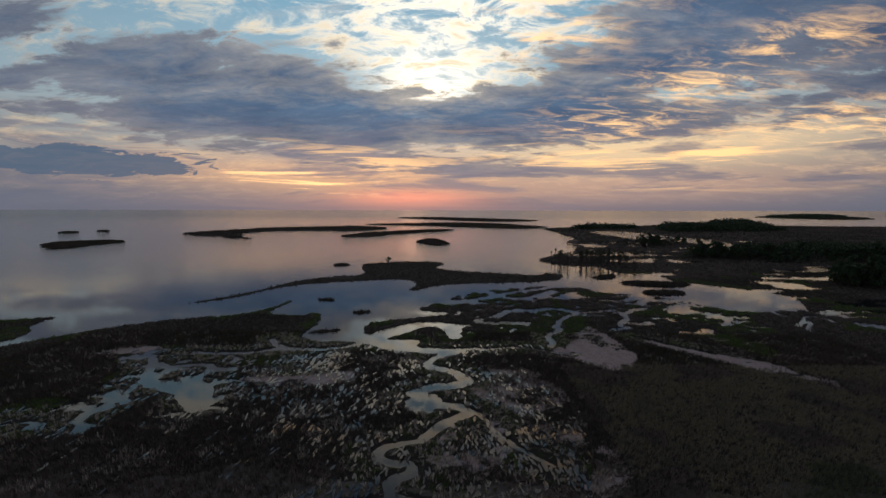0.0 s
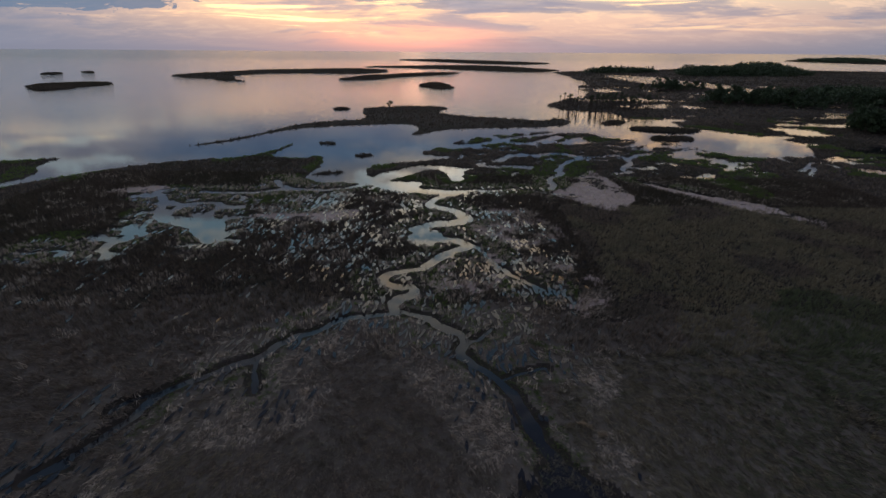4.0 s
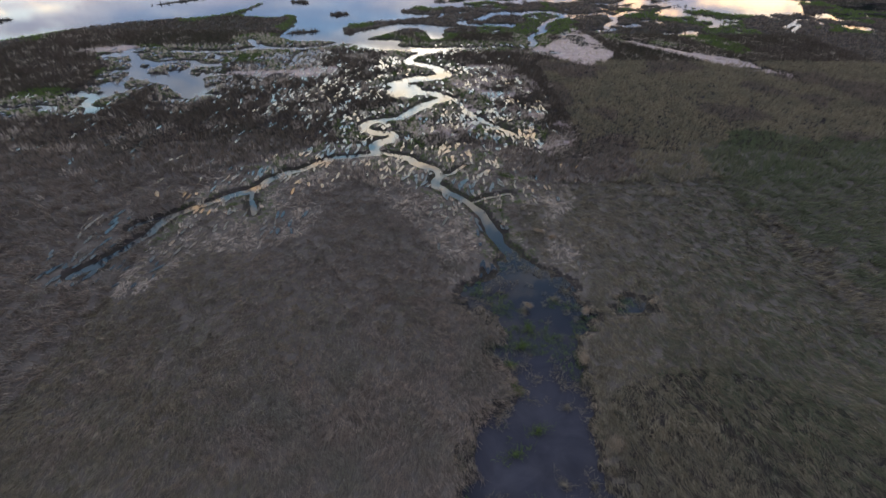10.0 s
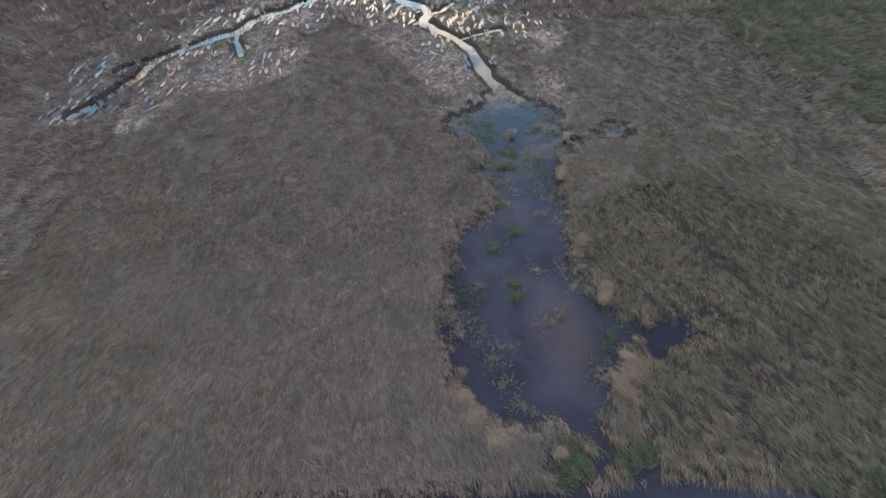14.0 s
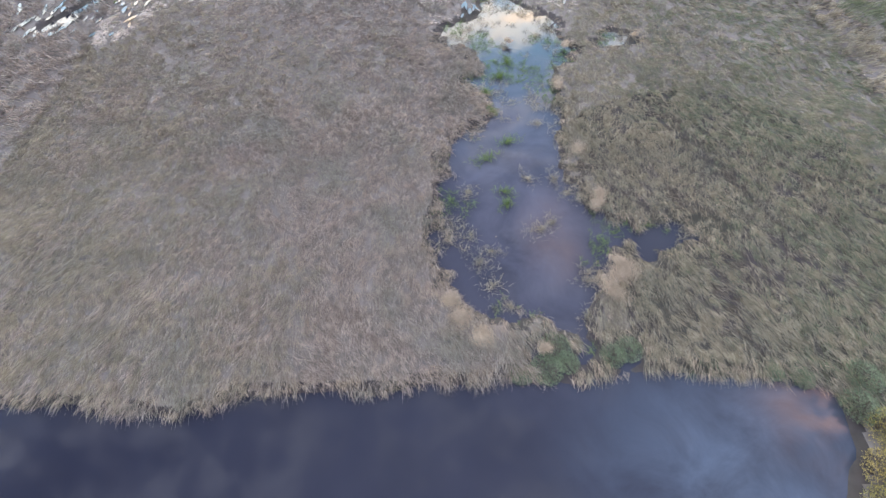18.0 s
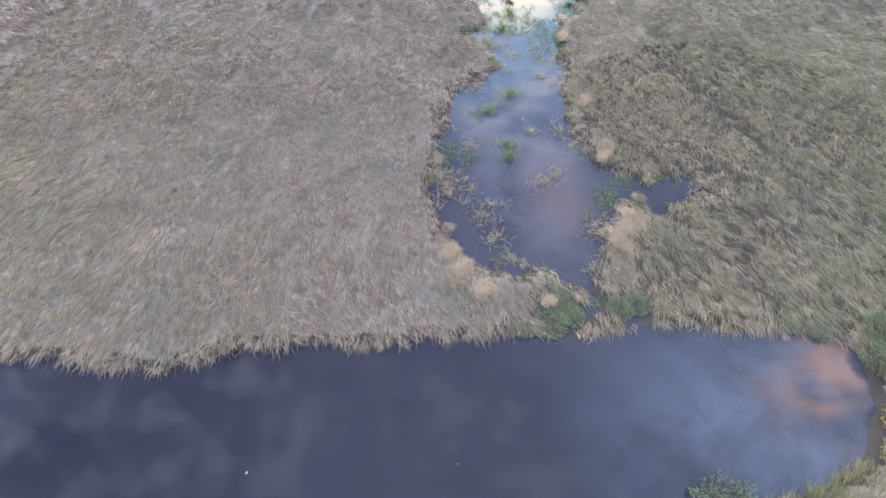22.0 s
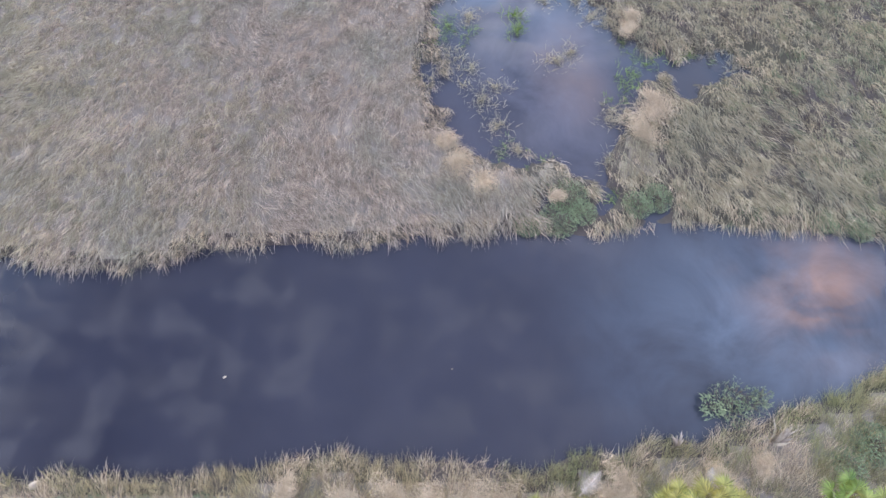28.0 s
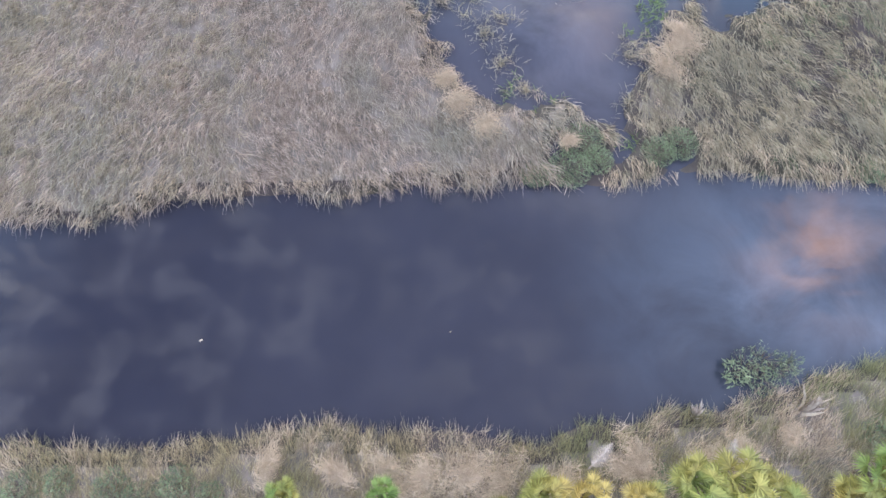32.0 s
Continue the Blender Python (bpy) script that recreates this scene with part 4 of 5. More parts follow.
clump = fbm(x / 3.5, y / 3.5, 103, 2)
wet = inside(x, y, "wet") | inside(x, y, "pale", -2) & (fbm(x / 4.5, y / 4.5, 105) > 0.46)
plain = (x > 20) & (y < 82)
bank = np.minimum.reduce([dist(x, y, line, False) for line, w in LINES])
pale = ~plain & ((bank < 4.5) & (pick < 0.34) | wet & (pick < np.where(x > 0, 0.62, 0.5)) & (clump > np.where(x > 0, 0.38, 0.55)) | (pick < 0.30 * np.clip(1.6 - y / 80, 0.3, 1)) & (clump > 0.60) | mud)
green = ~pale & ((bank < 4.2) & (tone > 0.25) & (x < 20) | (h < 3.0) & (y > 70) & (tone > 0.38) | np.logical_or.reduce([inside(x, y, g) for g in GREEN]))
rush = inside(x, y, "dark", 5 * (value(x / 2, y / 2, 88) - 0.3)) & ~pale & ~green
olive = plain & ~rush & ~pale & ~green & (tone > 0.36)
dark = ~pale & ~green & ~rush & ~olive & (plain & (pick < 0.08) | ~plain & (pick < np.clip((y - 34) / 22, 0, 0.92)))
brown = ~pale & ~green & ~dark & ~olive & ~rush
for sel, name, mat, label, tall, wide in ((pale & (bank > 4.2) & (x < 3), "reed_tussocks", REED_WHITE, "pale standing reed tussocks in the middle marsh", 0.7, 0.07), (pale & (bank > 4.2) & (x >= 3), "reed_tussocks", REED_WHITE, "short bleached reeds on the flooded flat beside the river", 0.7, 0.08), (pale & (bank <= 4.2), "reed_tussocks", REED_WHITE, "short pale reeds flooded along the creeks", 0.6, 0.07),
                                          (green, "sedge_bank", REED_GREEN, "green sedge along the creek banks", 0.45, 0.075),
                                          (olive, "reed_marsh", REED_OLIVE, "smooth olive reed plain", 0.8, 0.075), (rush, "rush_marsh", RUSH_GREEN, "smooth dark green rush plain", 0.8, 0.075), (dark, "rush_marsh", REED_DARK, "dark brown rush covering the salt marsh", 0.8, 0.075),
                                          (brown, "reed_marsh", REED_BROWN, "dry brown reeds of the middle marsh", 0.8, 0.075)):
    n = sel.sum()
    stuff(name, tufts(x[sel], y[sel], z[sel], 5, 0.24, tall * np.where(x[sel] < 19, np.clip(0.2 + 0.5 * h[sel], 0.2, 1), 1.0), wide, way[sel], np.where((mat is REED_WHITE) & (x[sel] < 3), 0.22, np.where(mat is REED_WHITE, 0.7, 0.42)), 0.8, False), mat, label, "reeds")

# white tussocks for water glints, dotted over the dark western marsh, thickest by the water
x, y = scatter(-74, 14, 24, 96, 0.5)
h = land(x, y)
bank = np.minimum.reduce([dist(x, y, line, False) for line, w in LINES])
thick = 0.10 + 0.75 * (bank < 5) + 0.55 * inside(x, y, "wet", -4) + 0.5 * inside(x, y, "pale", -3) + 0.35 * (fbm(x / 9, y / 9, 107) - 0.45)
keep = (h > -0.1) & (rng.uniform(0, 1, len(x)) < thick * (1.7 * fbm(x / 2.6, y / 2.6, 109, 2) - 0.2)) & (y > 26 + np.abs(x + 6) * -0.25 + 10 * fbm(x / 5, y / 5, 110) * (bank > 5))
x, y, h = x[keep], y[keep], h[keep]
z, way = height(x, y, h), field_way(x, y)
n = len(x)
stuff("reed_tussocks", tufts(x, y, z, 9, 0.30, rng.uniform(0.5, 1.0, n), 0.075, way + rng.normal(0, 0.5, n), rng.uniform(0.3, 0.8, n), 0.5, False), REED_WHITE, "scattered white reed tussocks on the dark marsh, standing in for water glints", "reeds")

# broken stems and young sedge in the shallows of the inlet
x, y = scatter(2.5, 18, -9.5, 23, 16)
h = land(x, y)
keep = (h < 0.12) & (h > -1.3 - 1.5 * (y > 6)) & (fbm(x / 1.1, y / 1.1, 161, 2) > 0.46 - 0.12 * np.clip((y - 3) / 10, 0, 1) + 0.16 * np.clip(-h, 0, 1) - 0.15 * np.exp(-((x - 5.8) / 1.4) ** 2 - ((y + 4.8) / 3.0) ** 2))
x, y = x[keep], y[keep]
green = fbm(x / 3, y / 3, 163) > 0.52
for sel, name, mat, label in ((green, "shallow_sedge", REED_GREEN, "young green sedge in the inlet's shallows"), (~green, "shallow_reeds", REED_OLIVE, "broken reed stems in the inlet's shallows")):
    n = sel.sum()
    stuff(name, tufts(x[sel], y[sel], np.full(n, -0.05), 6, 0.2, np.full(n, 0.42), 0.022, rng.uniform(0, 6.28, n), np.full(n, 0.95), 0.8), mat, label, "reeds")
# the far marsh, its leaves coarser with distance
for x0, x1, y0, y1, per, wide in ((-150, 240, 104, 210, 2.6, 0.16), (40, 420, 210, 420, 0.55, 0.42), (100, 700, 420, 900, 0.12, 0.9), (62, 170, -12, 104, 3.0, 0.12), (-150, -84, 30, 104, 3.0, 0.12)):
    x, y = scatter(x0, x1, y0, y1, per)
    keep = np.abs(x) < 75 + 1.1 * np.maximum(y, 0)
    x, y = x[keep], y[keep]
    h = land(x, y)
    keep = h > 0.15
    x, y, h = x[keep], y[keep], h[keep]
    z = height(x, y, h)
    green = (h < 5) & (fbm(x / 14, y / 14, 111) > 0.55) & (y < 210)
    mixed = rng.uniform(0, 1, len(x)) < 0.6 * np.clip(fbm(x / 30, y / 30, 113) * 3 - 0.8, 0, 1)
    for sel, name, mat, label in ((green, "sedge_bank", REED_GREEN, "green sedge along the far creeks"), (~green & mixed, "reed_marsh", REED_BROWN, "brown reeds of the far salt marsh"), (~green & ~mixed, "rush_marsh", REED_DARK, "dark rush of the far salt marsh")):
        n = sel.sum()
        if n:
            stuff(name, tufts(x[sel], y[sel], z[sel], 4, 0.3 + wide, np.full(n, 0.45 + wide * 0.3), wide, rng.uniform(0, 6.28, n), np.full(n, 0.5), 1.0, False), mat, label, "reeds")


# ---- islands ----
def island(outline, label, tall=0.6):
    line = rounded(outline)
    lo, hi = line.min(0) - 12, line.max(0) + 12
    nx, ny = 70, 50
    ax, ay = np.meshgrid(np.linspace(lo[0], hi[0], nx), np.linspace(lo[1], hi[1], ny))
    ax, ay = ax.ravel(), ay.ravel()
    u, v = warped(ax, ay)
    d = dist(u, v, line, True)
    size = min(hi - lo)
    az = np.clip(d * 0.15, -0.6, 0.3)
    q = np.arange(nx * ny).reshape(ny, nx)
    q = np.stack([q[:-1, :-1], q[:-1, 1:], q[1:, 1:], q[1:, :-1]], -1).reshape(-1, 4)
    q = q[(d[q] > -6).any(1)]
    top = new("marsh_island", smooth(mesh_of("marsh_island", np.stack([ax, ay, az], 1), q, MUD)))
    tagged(top, label, "island", "islands in the bay", "structure")
    px, py = scatter(*(v for pair in zip(lo, hi) for v in pair), min(5.0, 16000 / ((hi - lo).prod())))
    u, v = warped(px, py)
    d = dist(u, v, line, True)
    px, py, d = px[d > 0.2], py[d > 0.2], d[d > 0.2]
    n = len(px)
    far = math.hypot(*line.mean(0))
    me = mesh_of("rush_cover", *tufts(px, py, np.clip(d * 0.15, 0, 0.3), 3, 0.3 + far / 700, np.full(n, tall + far / 1500) * rng.uniform(0.6, 1.4, n), 0.05 + far / 1100,
                                      rng.uniform(0, 6.28, n), np.full(n, 0.35), 1.0, False), REED_DARK)
    tagged(part("rush_cover", me, top, "dark rush"), kind="stuff")
    return line


ISLANDS = [
    ([(63, 179), (71, 184), (86, 183), (94, 178), (85, 172), (69, 173)], "narrow reed strip in the eastern lagoon"),
    ([(58, 192), (71, 200), (69, 190), (58, 186)], "small reed islet in the eastern lagoon"),
    ([(63, 161), (78, 164), (82, 157), (68, 152)], "low reed islet in the eastern lagoon"),
    ([(-82, 135), (-70, 149), (-62, 180), (-50, 191), (-35, 198), (-50, 228), (-37, 244), (-5, 247), (-11, 219), (15, 206), (37, 195), (43, 208),
      (49, 189), (24, 178), (-1, 176), (-16, 155), (-11, 176), (-19, 188), (-41, 181), (-62, 168), (-69, 145), (-77, 137)], "long dark marsh spit curving into the bay"),
    ([(-28, 126), (-23, 127), (-22, 124), (-27, 123)], "tiny reed islet in open water"),
    ([(-43, 144), (-37, 144), (-37, 141), (-42, 141)], "tiny low reed islet in open water"),
    ([(-34, 103), (-29, 107), (-26, 107), (-29, 103)], "narrow reed islet off the shore"),
    ([(-61, 234), (-54, 235), (-52, 228), (-59, 227)], "tiny islet beside the spit"),
    ([(-291, 321), (-327, 367), (-314, 392), (-290, 406), (-270, 374), (-274, 341), (-271, 317)], "long low island in the open bay"),
    ([(-441, 510), (-450, 534), (-435, 534), (-418, 500)], "distant low islet"),
    ([(-434, 560), (-433, 574), (-413, 561), (-408, 541)], "distant low islet"),
    ([(-303, 514), (-289, 578), (-264, 659), (-202, 700), (-142, 746), (-76, 647), (-120, 555), (-168, 581), (-220, 566), (-237, 527), (-213, 465),
      (-178, 424), (-207, 423), (-238, 464), (-258, 464)], "hooked marsh island far out in the bay"),
    ([(-122, 458), (-101, 531), (-56, 599), (1, 632), (-4, 571), (-60, 509), (-81, 451)], "slender marsh island in the bay"),
    ([(-178, 1319), (-63, 1442), (38, 1328), (110, 1230), (204, 1095), (175, 1004), (75, 961), (-50, 1137)], "farthest dark island under the horizon"),
    ([(-166, 795), (-100, 853), (4, 922), (88, 859), (132, 754), (150, 710), (96, 634), (28, 687), (-51, 748)], "broad far marsh island"),
    ([(-32, 427), (-19, 435), (2, 386), (-11, 352), (-23, 368)], "small dark island in the channel"),
    ([(937, 1531), (1428, 1972), (1427, 1768), (1171, 1305), (943, 1148), (958, 1366)], "far wooded island by the horizon"),
]
for outline, label in ISLANDS:
    island(outline, label)


# ---- trees ----
def limb(a, b, r0, r1, sides=6):
    a, b = Vector(a), Vector(b)
    d = (b - a).normalized()
    s = d.orthogonal().normalized()
    t = d.cross(s)
    ring = [s * math.cos(6.2832 * i / sides) + t * math.sin(6.2832 * i / sides) for i in range(sides)]
    v = [tuple(a + r * r0) for r in ring] + [tuple(b + r * r1) for r in ring]
    f = [(i, (i + 1) % sides, sides + (i + 1) % sides, sides + i) for i in range(sides)]
    return np.array(v), np.array(f)


def joined(pieces):
    v, f, o = [], [], 0
    for a, b in pieces:
        v.append(a), f.append(np.asarray(b) + o)
        o += len(a)
    return np.vstack(v), np.vstack(f)


def leaf_cloud(centres, radius, count, size):
    """Small leaves in loose clumps about the centres."""
    c = np.repeat(np.array(centres), count, 0)
    n = len(c)
    p = rng.normal(size=(n, 3))
    p *= (radius * rng.uniform(0.25, 1, n) ** 0.6 / np.linalg.norm(p, axis=1))[:, None]
    p[:, 2] *= 0.7
    p += c
    a, b = rng.normal(size=(n, 3)), rng.normal(size=(n, 3))
    a /= np.linalg.norm(a, axis=1)[:, None]
    b -= (b * a).sum(1)[:, None] * a
    b /= np.linalg.norm(b, axis=1)[:, None]
    s = size * rng.uniform(0.6, 1.4, n)[:, None]
    v = np.stack([p - a * s, p + b * s * 0.5, p + a * s, p - b * s * 0.5], 1).reshape(-1, 3)
    return v, np.arange(4 * n).reshape(-1, 4)


def broad_tree(tall, wide, label):
    top = tagged(new("tree"), label, "tree", "coastal woods")
    trunk = [limb((0, 0, 0), (0.1, 0.1, tall * 0.45), 0.22, 0.14)]
    centres = []
    for i in range(9):
        a = i * 2.4
        r = wide * rng.uniform(0.3, 1.0) * (0.5 if i > 5 else 1)
        e = (r * math.cos(a), r * math.sin(a), tall * rng.uniform(0.18, 0.75) if i < 6 else tall * rng.uniform(0.7, 0.95))
        trunk.append(limb((0.1, 0.1, tall * rng.uniform(0.12, 0.45)), e, 0.09, 0.03, 5))
        centres.append(e)
    part("trunk", mesh_of("trunk", *joined(trunk), BARK), top)
    part("crown", mesh_of("crown", *leaf_cloud(centres, wide * 0.48, 110, 0.40), LEAF_DARK), top)
    return top


def palm_tree(tall, label):
    top = tagged(new("palm_tree"), label, "palm tree", "palms on the point")
    part("trunk", mesh_of("trunk", *joined([limb((0, 0, 0), (0.15, 0, tall * 0.5), 0.2, 0.17, 7), limb((0.15, 0, tall * 0.5), (0.2, 0.1, tall), 0.17, 0.15, 7)]), BARK), top)
    n = 150
    a, l = rng.uniform(0, 6.283, n), rng.uniform(0.1, 1.9, n)
    o = np.zeros(n)
    v, f = blades(o + 0.2, o + 0.1, o + tall, np.full(n, 0.95), np.full(n, 0.13), a, l)
    part("crown", mesh_of("crown", v, f, LEAF_DARK), top)
    return top


def spot(line, n, seed):
    """n places spread within an outline."""
    r = np.random.default_rng(seed)
    line = rounded(line)
    lo, hi = line.min(0), line.max(0)
    px, py = r.uniform(lo[0], hi[0], 6000), r.uniform(lo[1], hi[1], 6000)
    ok = dist(px, py, line, True) > 0
    return list(zip(px[ok][:n], py[ok][:n]))


TREES = [broad_tree(8.5, 3.4, "dark leafy coastal oak in dense woods"), broad_tree(7.0, 3.0, "dark rounded marsh-edge tree in dense woods"),
         broad_tree(10.0, 3.2, "tall dark pine-like tree above the woods")]
PALMS = [palm_tree(7.0, "tall slender cabbage palm on the marsh point"), palm_tree(5.5, "short cabbage palm on the marsh point")]
WOODS = [([(142, 179), (160, 190), (176, 176), (260, 168), (240, 157), (197, 156), (160, 161), (146, 167)], 70, 1.0, TREES),
         ([(137, 280), (160, 292), (200, 275), (380, 255), (390, 238), (265, 243), (186, 254), (144, 261)], 100, 0.95, TREES),
         ([(135, 390), (185, 405), (195, 365), (140, 355)], 26, 0.75, TREES),
         ([(50, 247), (60, 238), (78, 231), (100, 232), (100, 246), (72, 254)], 105, 0.8, PALMS)]
used = set()
for w, (line, n, big, kinds) in enumerate(WOODS):
    for i, (px, py) in enumerate(spot(line, n, 50 + w)):
        src = kinds[i % len(kinds)]
        m = pose(px, py, 0.15, 0, 0, rng.uniform(0, 360)) @ Matrix.Scale(big * rng.uniform(0.75, 1.2), 4)
        if src.name in used:
            ob = copy_thing(src, m)
            ob.scale = m.to_scale()
        else:
            used.add(src.name)
            src.matrix_basis = m
lone = copy_thing(TREES[1], pose(-33, 240, 0.2))
lone.scale = (0.45, 0.45, 0.45)
tagged(lone, "lone wind-bent bush on the marsh spit", "bush")


def canopy(line, centres, tall, spread, leaf, seed):
    """A stretch of woodland too far off to count: many loose leaf clumps over its whole depth."""
    pts = []
    rim = rounded(line)
    for px, py in spot(line, centres, seed):
        deep = dist(np.array([px]), np.array([py]), rim, True)[0]
        top = tall * rng.uniform(0.5, 1.2) * min(1.0, 0.45 + deep / (tall * 2))
        pts += [(px + rng.normal(0, spread), py + rng.normal(0, spread), top * k) for k in (0.2, 0.42, 0.62, 0.78, 0.92)]
    return leaf_cloud(pts, spread * 0.9, 28, leaf * 0.76)


FAR_WOODS = [([(150, 178), (172, 199), (260, 225), (330, 190), (300, 160), (197, 160), (160, 168)], 260, 7.0, 2.4, 0.55, "dense dark woods at the marsh edge"),
             ([(137, 280), (196, 319), (420, 370), (460, 240), (265, 246), (186, 256), (144, 263)], 420, 7.0, 3.0, 0.8, "dense dark coastal woods"),
             ([(280, 640), (306, 690), (446, 700), (420, 590), (300, 580), (262, 585)], 340, 8.5, 4.0, 1.2, "distant wooded hammock across the water"),
             ([(150, 640), (200, 690), (270, 690), (250, 650)], 60, 6.0, 4.0, 1.4, "thin far tree line on the shore"),
             ([(420, 800), (520, 880), (520, 780), (440, 740)], 60, 8.0, 6.0, 1.8, "thin far tree line behind the marsh"),
             ([(950, 1480), (1400, 1900), (1400, 1780), (1150, 1380), (960, 1300)], 260, 5.5, 7.0, 2.0, "far wooded island by the horizon")]
for k, (line, n, tall, spread, leaf, label) in enumerate(FAR_WOODS):
    stuff("far_woods", canopy(line, n, tall, spread, leaf, 80 + k), LEAF_DARK, label, "woods")


# ---- the pond and the inlet ----
def tuft_thing(name, px, py, radius, count, length, width, lean, mat, label, category, group="", way=None, z=0.05):
    """One clump of leaves standing at px, py, its mesh about its own base."""
    n = count
    a = rng.uniform(0, 6.283, n)
    r = radius * np.minimum(np.abs(rng.normal(0, 0.5, n)), 0.95)
    long, turn = rng.uniform(1.0, 1.7), rng.uniform(0, 3.14)
    p, q = r * np.cos(a) * long, r * np.sin(a) / long
    x, y = p * math.cos(turn) - q * math.sin(turn), p * math.sin(turn) + q * math.cos(turn)
    w = rng.uniform(0, 6.283, n) if way is None else np.full(n, way) + rng.normal(0, 0.9 if lean > 1.3 else 0.45, n)
    v, f = blades(x, y, np.zeros(n), length * rng.uniform(0.6, 1.2, n), width * rng.uniform(0.6, 1.3, n), w, np.clip(lean + rng.normal(0, 0.25, n), 0, 1.5))
    ob = new(name, mesh_of(name, v, f, mat))
    ob.matrix_basis = pose(px, py, z)
    return tagged(ob, label, category, group)


for px, py, r in ((7.7, 11.1, 0.9), (6.8, 7.5, 0.6), (7.7, 4.6, 0.7), (6.2, 3.2, 0.8), (7.2, -0.4, 0.65), (7.1, 0.5, 0.5), (8.4, 12.8, 0.7), (6.6, 9.4, 0.5)):
    tuft_thing("sedge_clump", px, py, r, int(190 * r), 0.5, 0.02, 0.7, REED_GREEN, "green sedge clump in the shallow inlet", "sedge", "sedge clumps in the inlet")
for px, py, r in ((8.3, 14.6, 0.5), (5.4, -4.4, 0.8), (6.1, -3.7, 0.5), (8.9, -2.3, 0.75), (9.6, -1.8, 0.5), (10.2, 1.4, 0.6), (8.6, 1.5, 0.45), (5.0, 0.5, 0.6), (6.0, -5.8, 0.6), (5.0, -2.6, 0.4),
                  (10.8, 0.3, 0.45), (10.9, 16.0, 0.5), (11.9, 16.9, 0.4), (9.7, 6.2, 0.4), (6.8, -7.0, 0.5), (11.0, -5.6, 0.5), (10.6, -7.6, 0.5)):
    tuft_thing("reed_tuft", px, py, r * 1.3, int(200 * r * r) + 60, 0.38, 0.017, 1.1, REED_OLIVE, "broken dry reed tuft standing in the inlet", "reeds", "reed tufts in the inlet")
for px, py, r, way in ((12.8, -5.4, 0.9, 2.2), (12.2, -6.4, 0.8, 2.6), (12.9, -4.8, 0.5, 2.0), (4.2, -7.6, 0.7, -0.6), (5.2, -8.6, 0.6, -0.9), (3.7, -6.6, 0.5, -0.4), (11.9, 3.6, 0.5, 1.2), (12.4, -0.7, 0.5, 2.0),
                       (12.7, 0.0, 0.35, 2.4), (8.1, -9.3, 0.3, -0.2), (8.5, 15.0, 0.35, -0.8), (18.1, 15.4, 0.3, -1.2), (11.6, 9.8, 0.4, 1.5), (10.9, 25.0, 0.5, -1.0), (12.0, 24.0, 0.35, -0.6), (12.7, 14.3, 0.4, 0.4)):
    tuft_thing("thatch_mound", px, py, r, int(1500 * r) if py < 13 else int(330 * r), 0.45, 0.013 if py < 13 else 0.03, 1.38 if py < 13 else 0.9, REED_PALE, "bleached mound of fallen reed straw at the bank", "thatch", "straw mounds on the banks", way, 0.3)


def leaf_patch(name, px, py, radius, count, size, low, mat, label, category, parts=("stem", "foliage"), slim=0.15):
    """A low leafy plant: stems from the base, and broad leaves at their ends."""
    top = tagged(new(name), label, category)
    top.matrix_basis = pose(px, py, 0.02)
    n = count
    a, r = rng.uniform(0, 6.283, n), radius * np.sqrt(rng.uniform(0, 1, n))
    e = np.stack([r * np.cos(a), r * np.sin(a), low * (1.2 - 0.7 * r / radius) * rng.uniform(0.5, 1.2, n)], 1)
    stems = [limb((p[0] * 0.3, p[1] * 0.3, -0.05), p, 0.012, 0.006, 4) for p in e[::5]]
    part(parts[0], mesh_of(parts[0], *joined(stems), BARK), top)
    aim = a + rng.normal(0, 1.2, n)
    tilt = rng.uniform(0.7, 1.5, n)
    d = np.stack([np.cos(aim) * np.sin(tilt), np.sin(aim) * np.sin(tilt), np.cos(tilt)], 1)
    s = np.cross(d, [0, 0, 1.0])
    s /= np.linalg.norm(s, axis=1)[:, None] + 1e-6
    l = (size * rng.uniform(0.6, 1.3, n))[:, None]
    v = np.stack([e, e + d * l * 0.45 - s * l * slim, e + d * l - np.array([0, 0, 0.15]) * l, e + d * l * 0.45 + s * l * slim], 1).reshape(-1, 3)
    part(parts[1], mesh_of(parts[1], v, np.arange(4 * n).reshape(-1, 4), mat), top)
    return top


for px, py, r in ((8.7, -9.3, 0.75), (8.2, -10.3, 0.7), (9.2, -10.0, 0.5), (11.4, -9.7, 0.55), (12.2, -9.4, 0.6), (7.0, -10.5, 0.5), (19.8, -10.9, 0.5), (18.6, -10.6, 0.4)):
    leaf_patch("water_plant", px, py, r * 1.1, int(2200 * r), 0.075, 0.2, LEAF_BUSH, "green broad-leaved water plants at the inlet mouth", "water plant")
for px, py, r in ((13.1, -17.2, 0.5), (13.7, -17.0, 0.5), (14.1, -17.3, 0.4), (13.5, -17.6, 0.4), (14.5, -17.1, 0.3)):
    leaf_patch("pond_bush", px, py, r * 1.15, int(330 * r), 0.15, 0.3, LEAF_BUSH, "leafy green shoots standing in the pond by the bank", "bush", slim=0.07)
leaf_patch("pond_bush", 12.7, -17.4, 0.4, 90, 0.18, 0.3, LEAF_BUSH, "small leafy shoots standing in the pond", "bush")
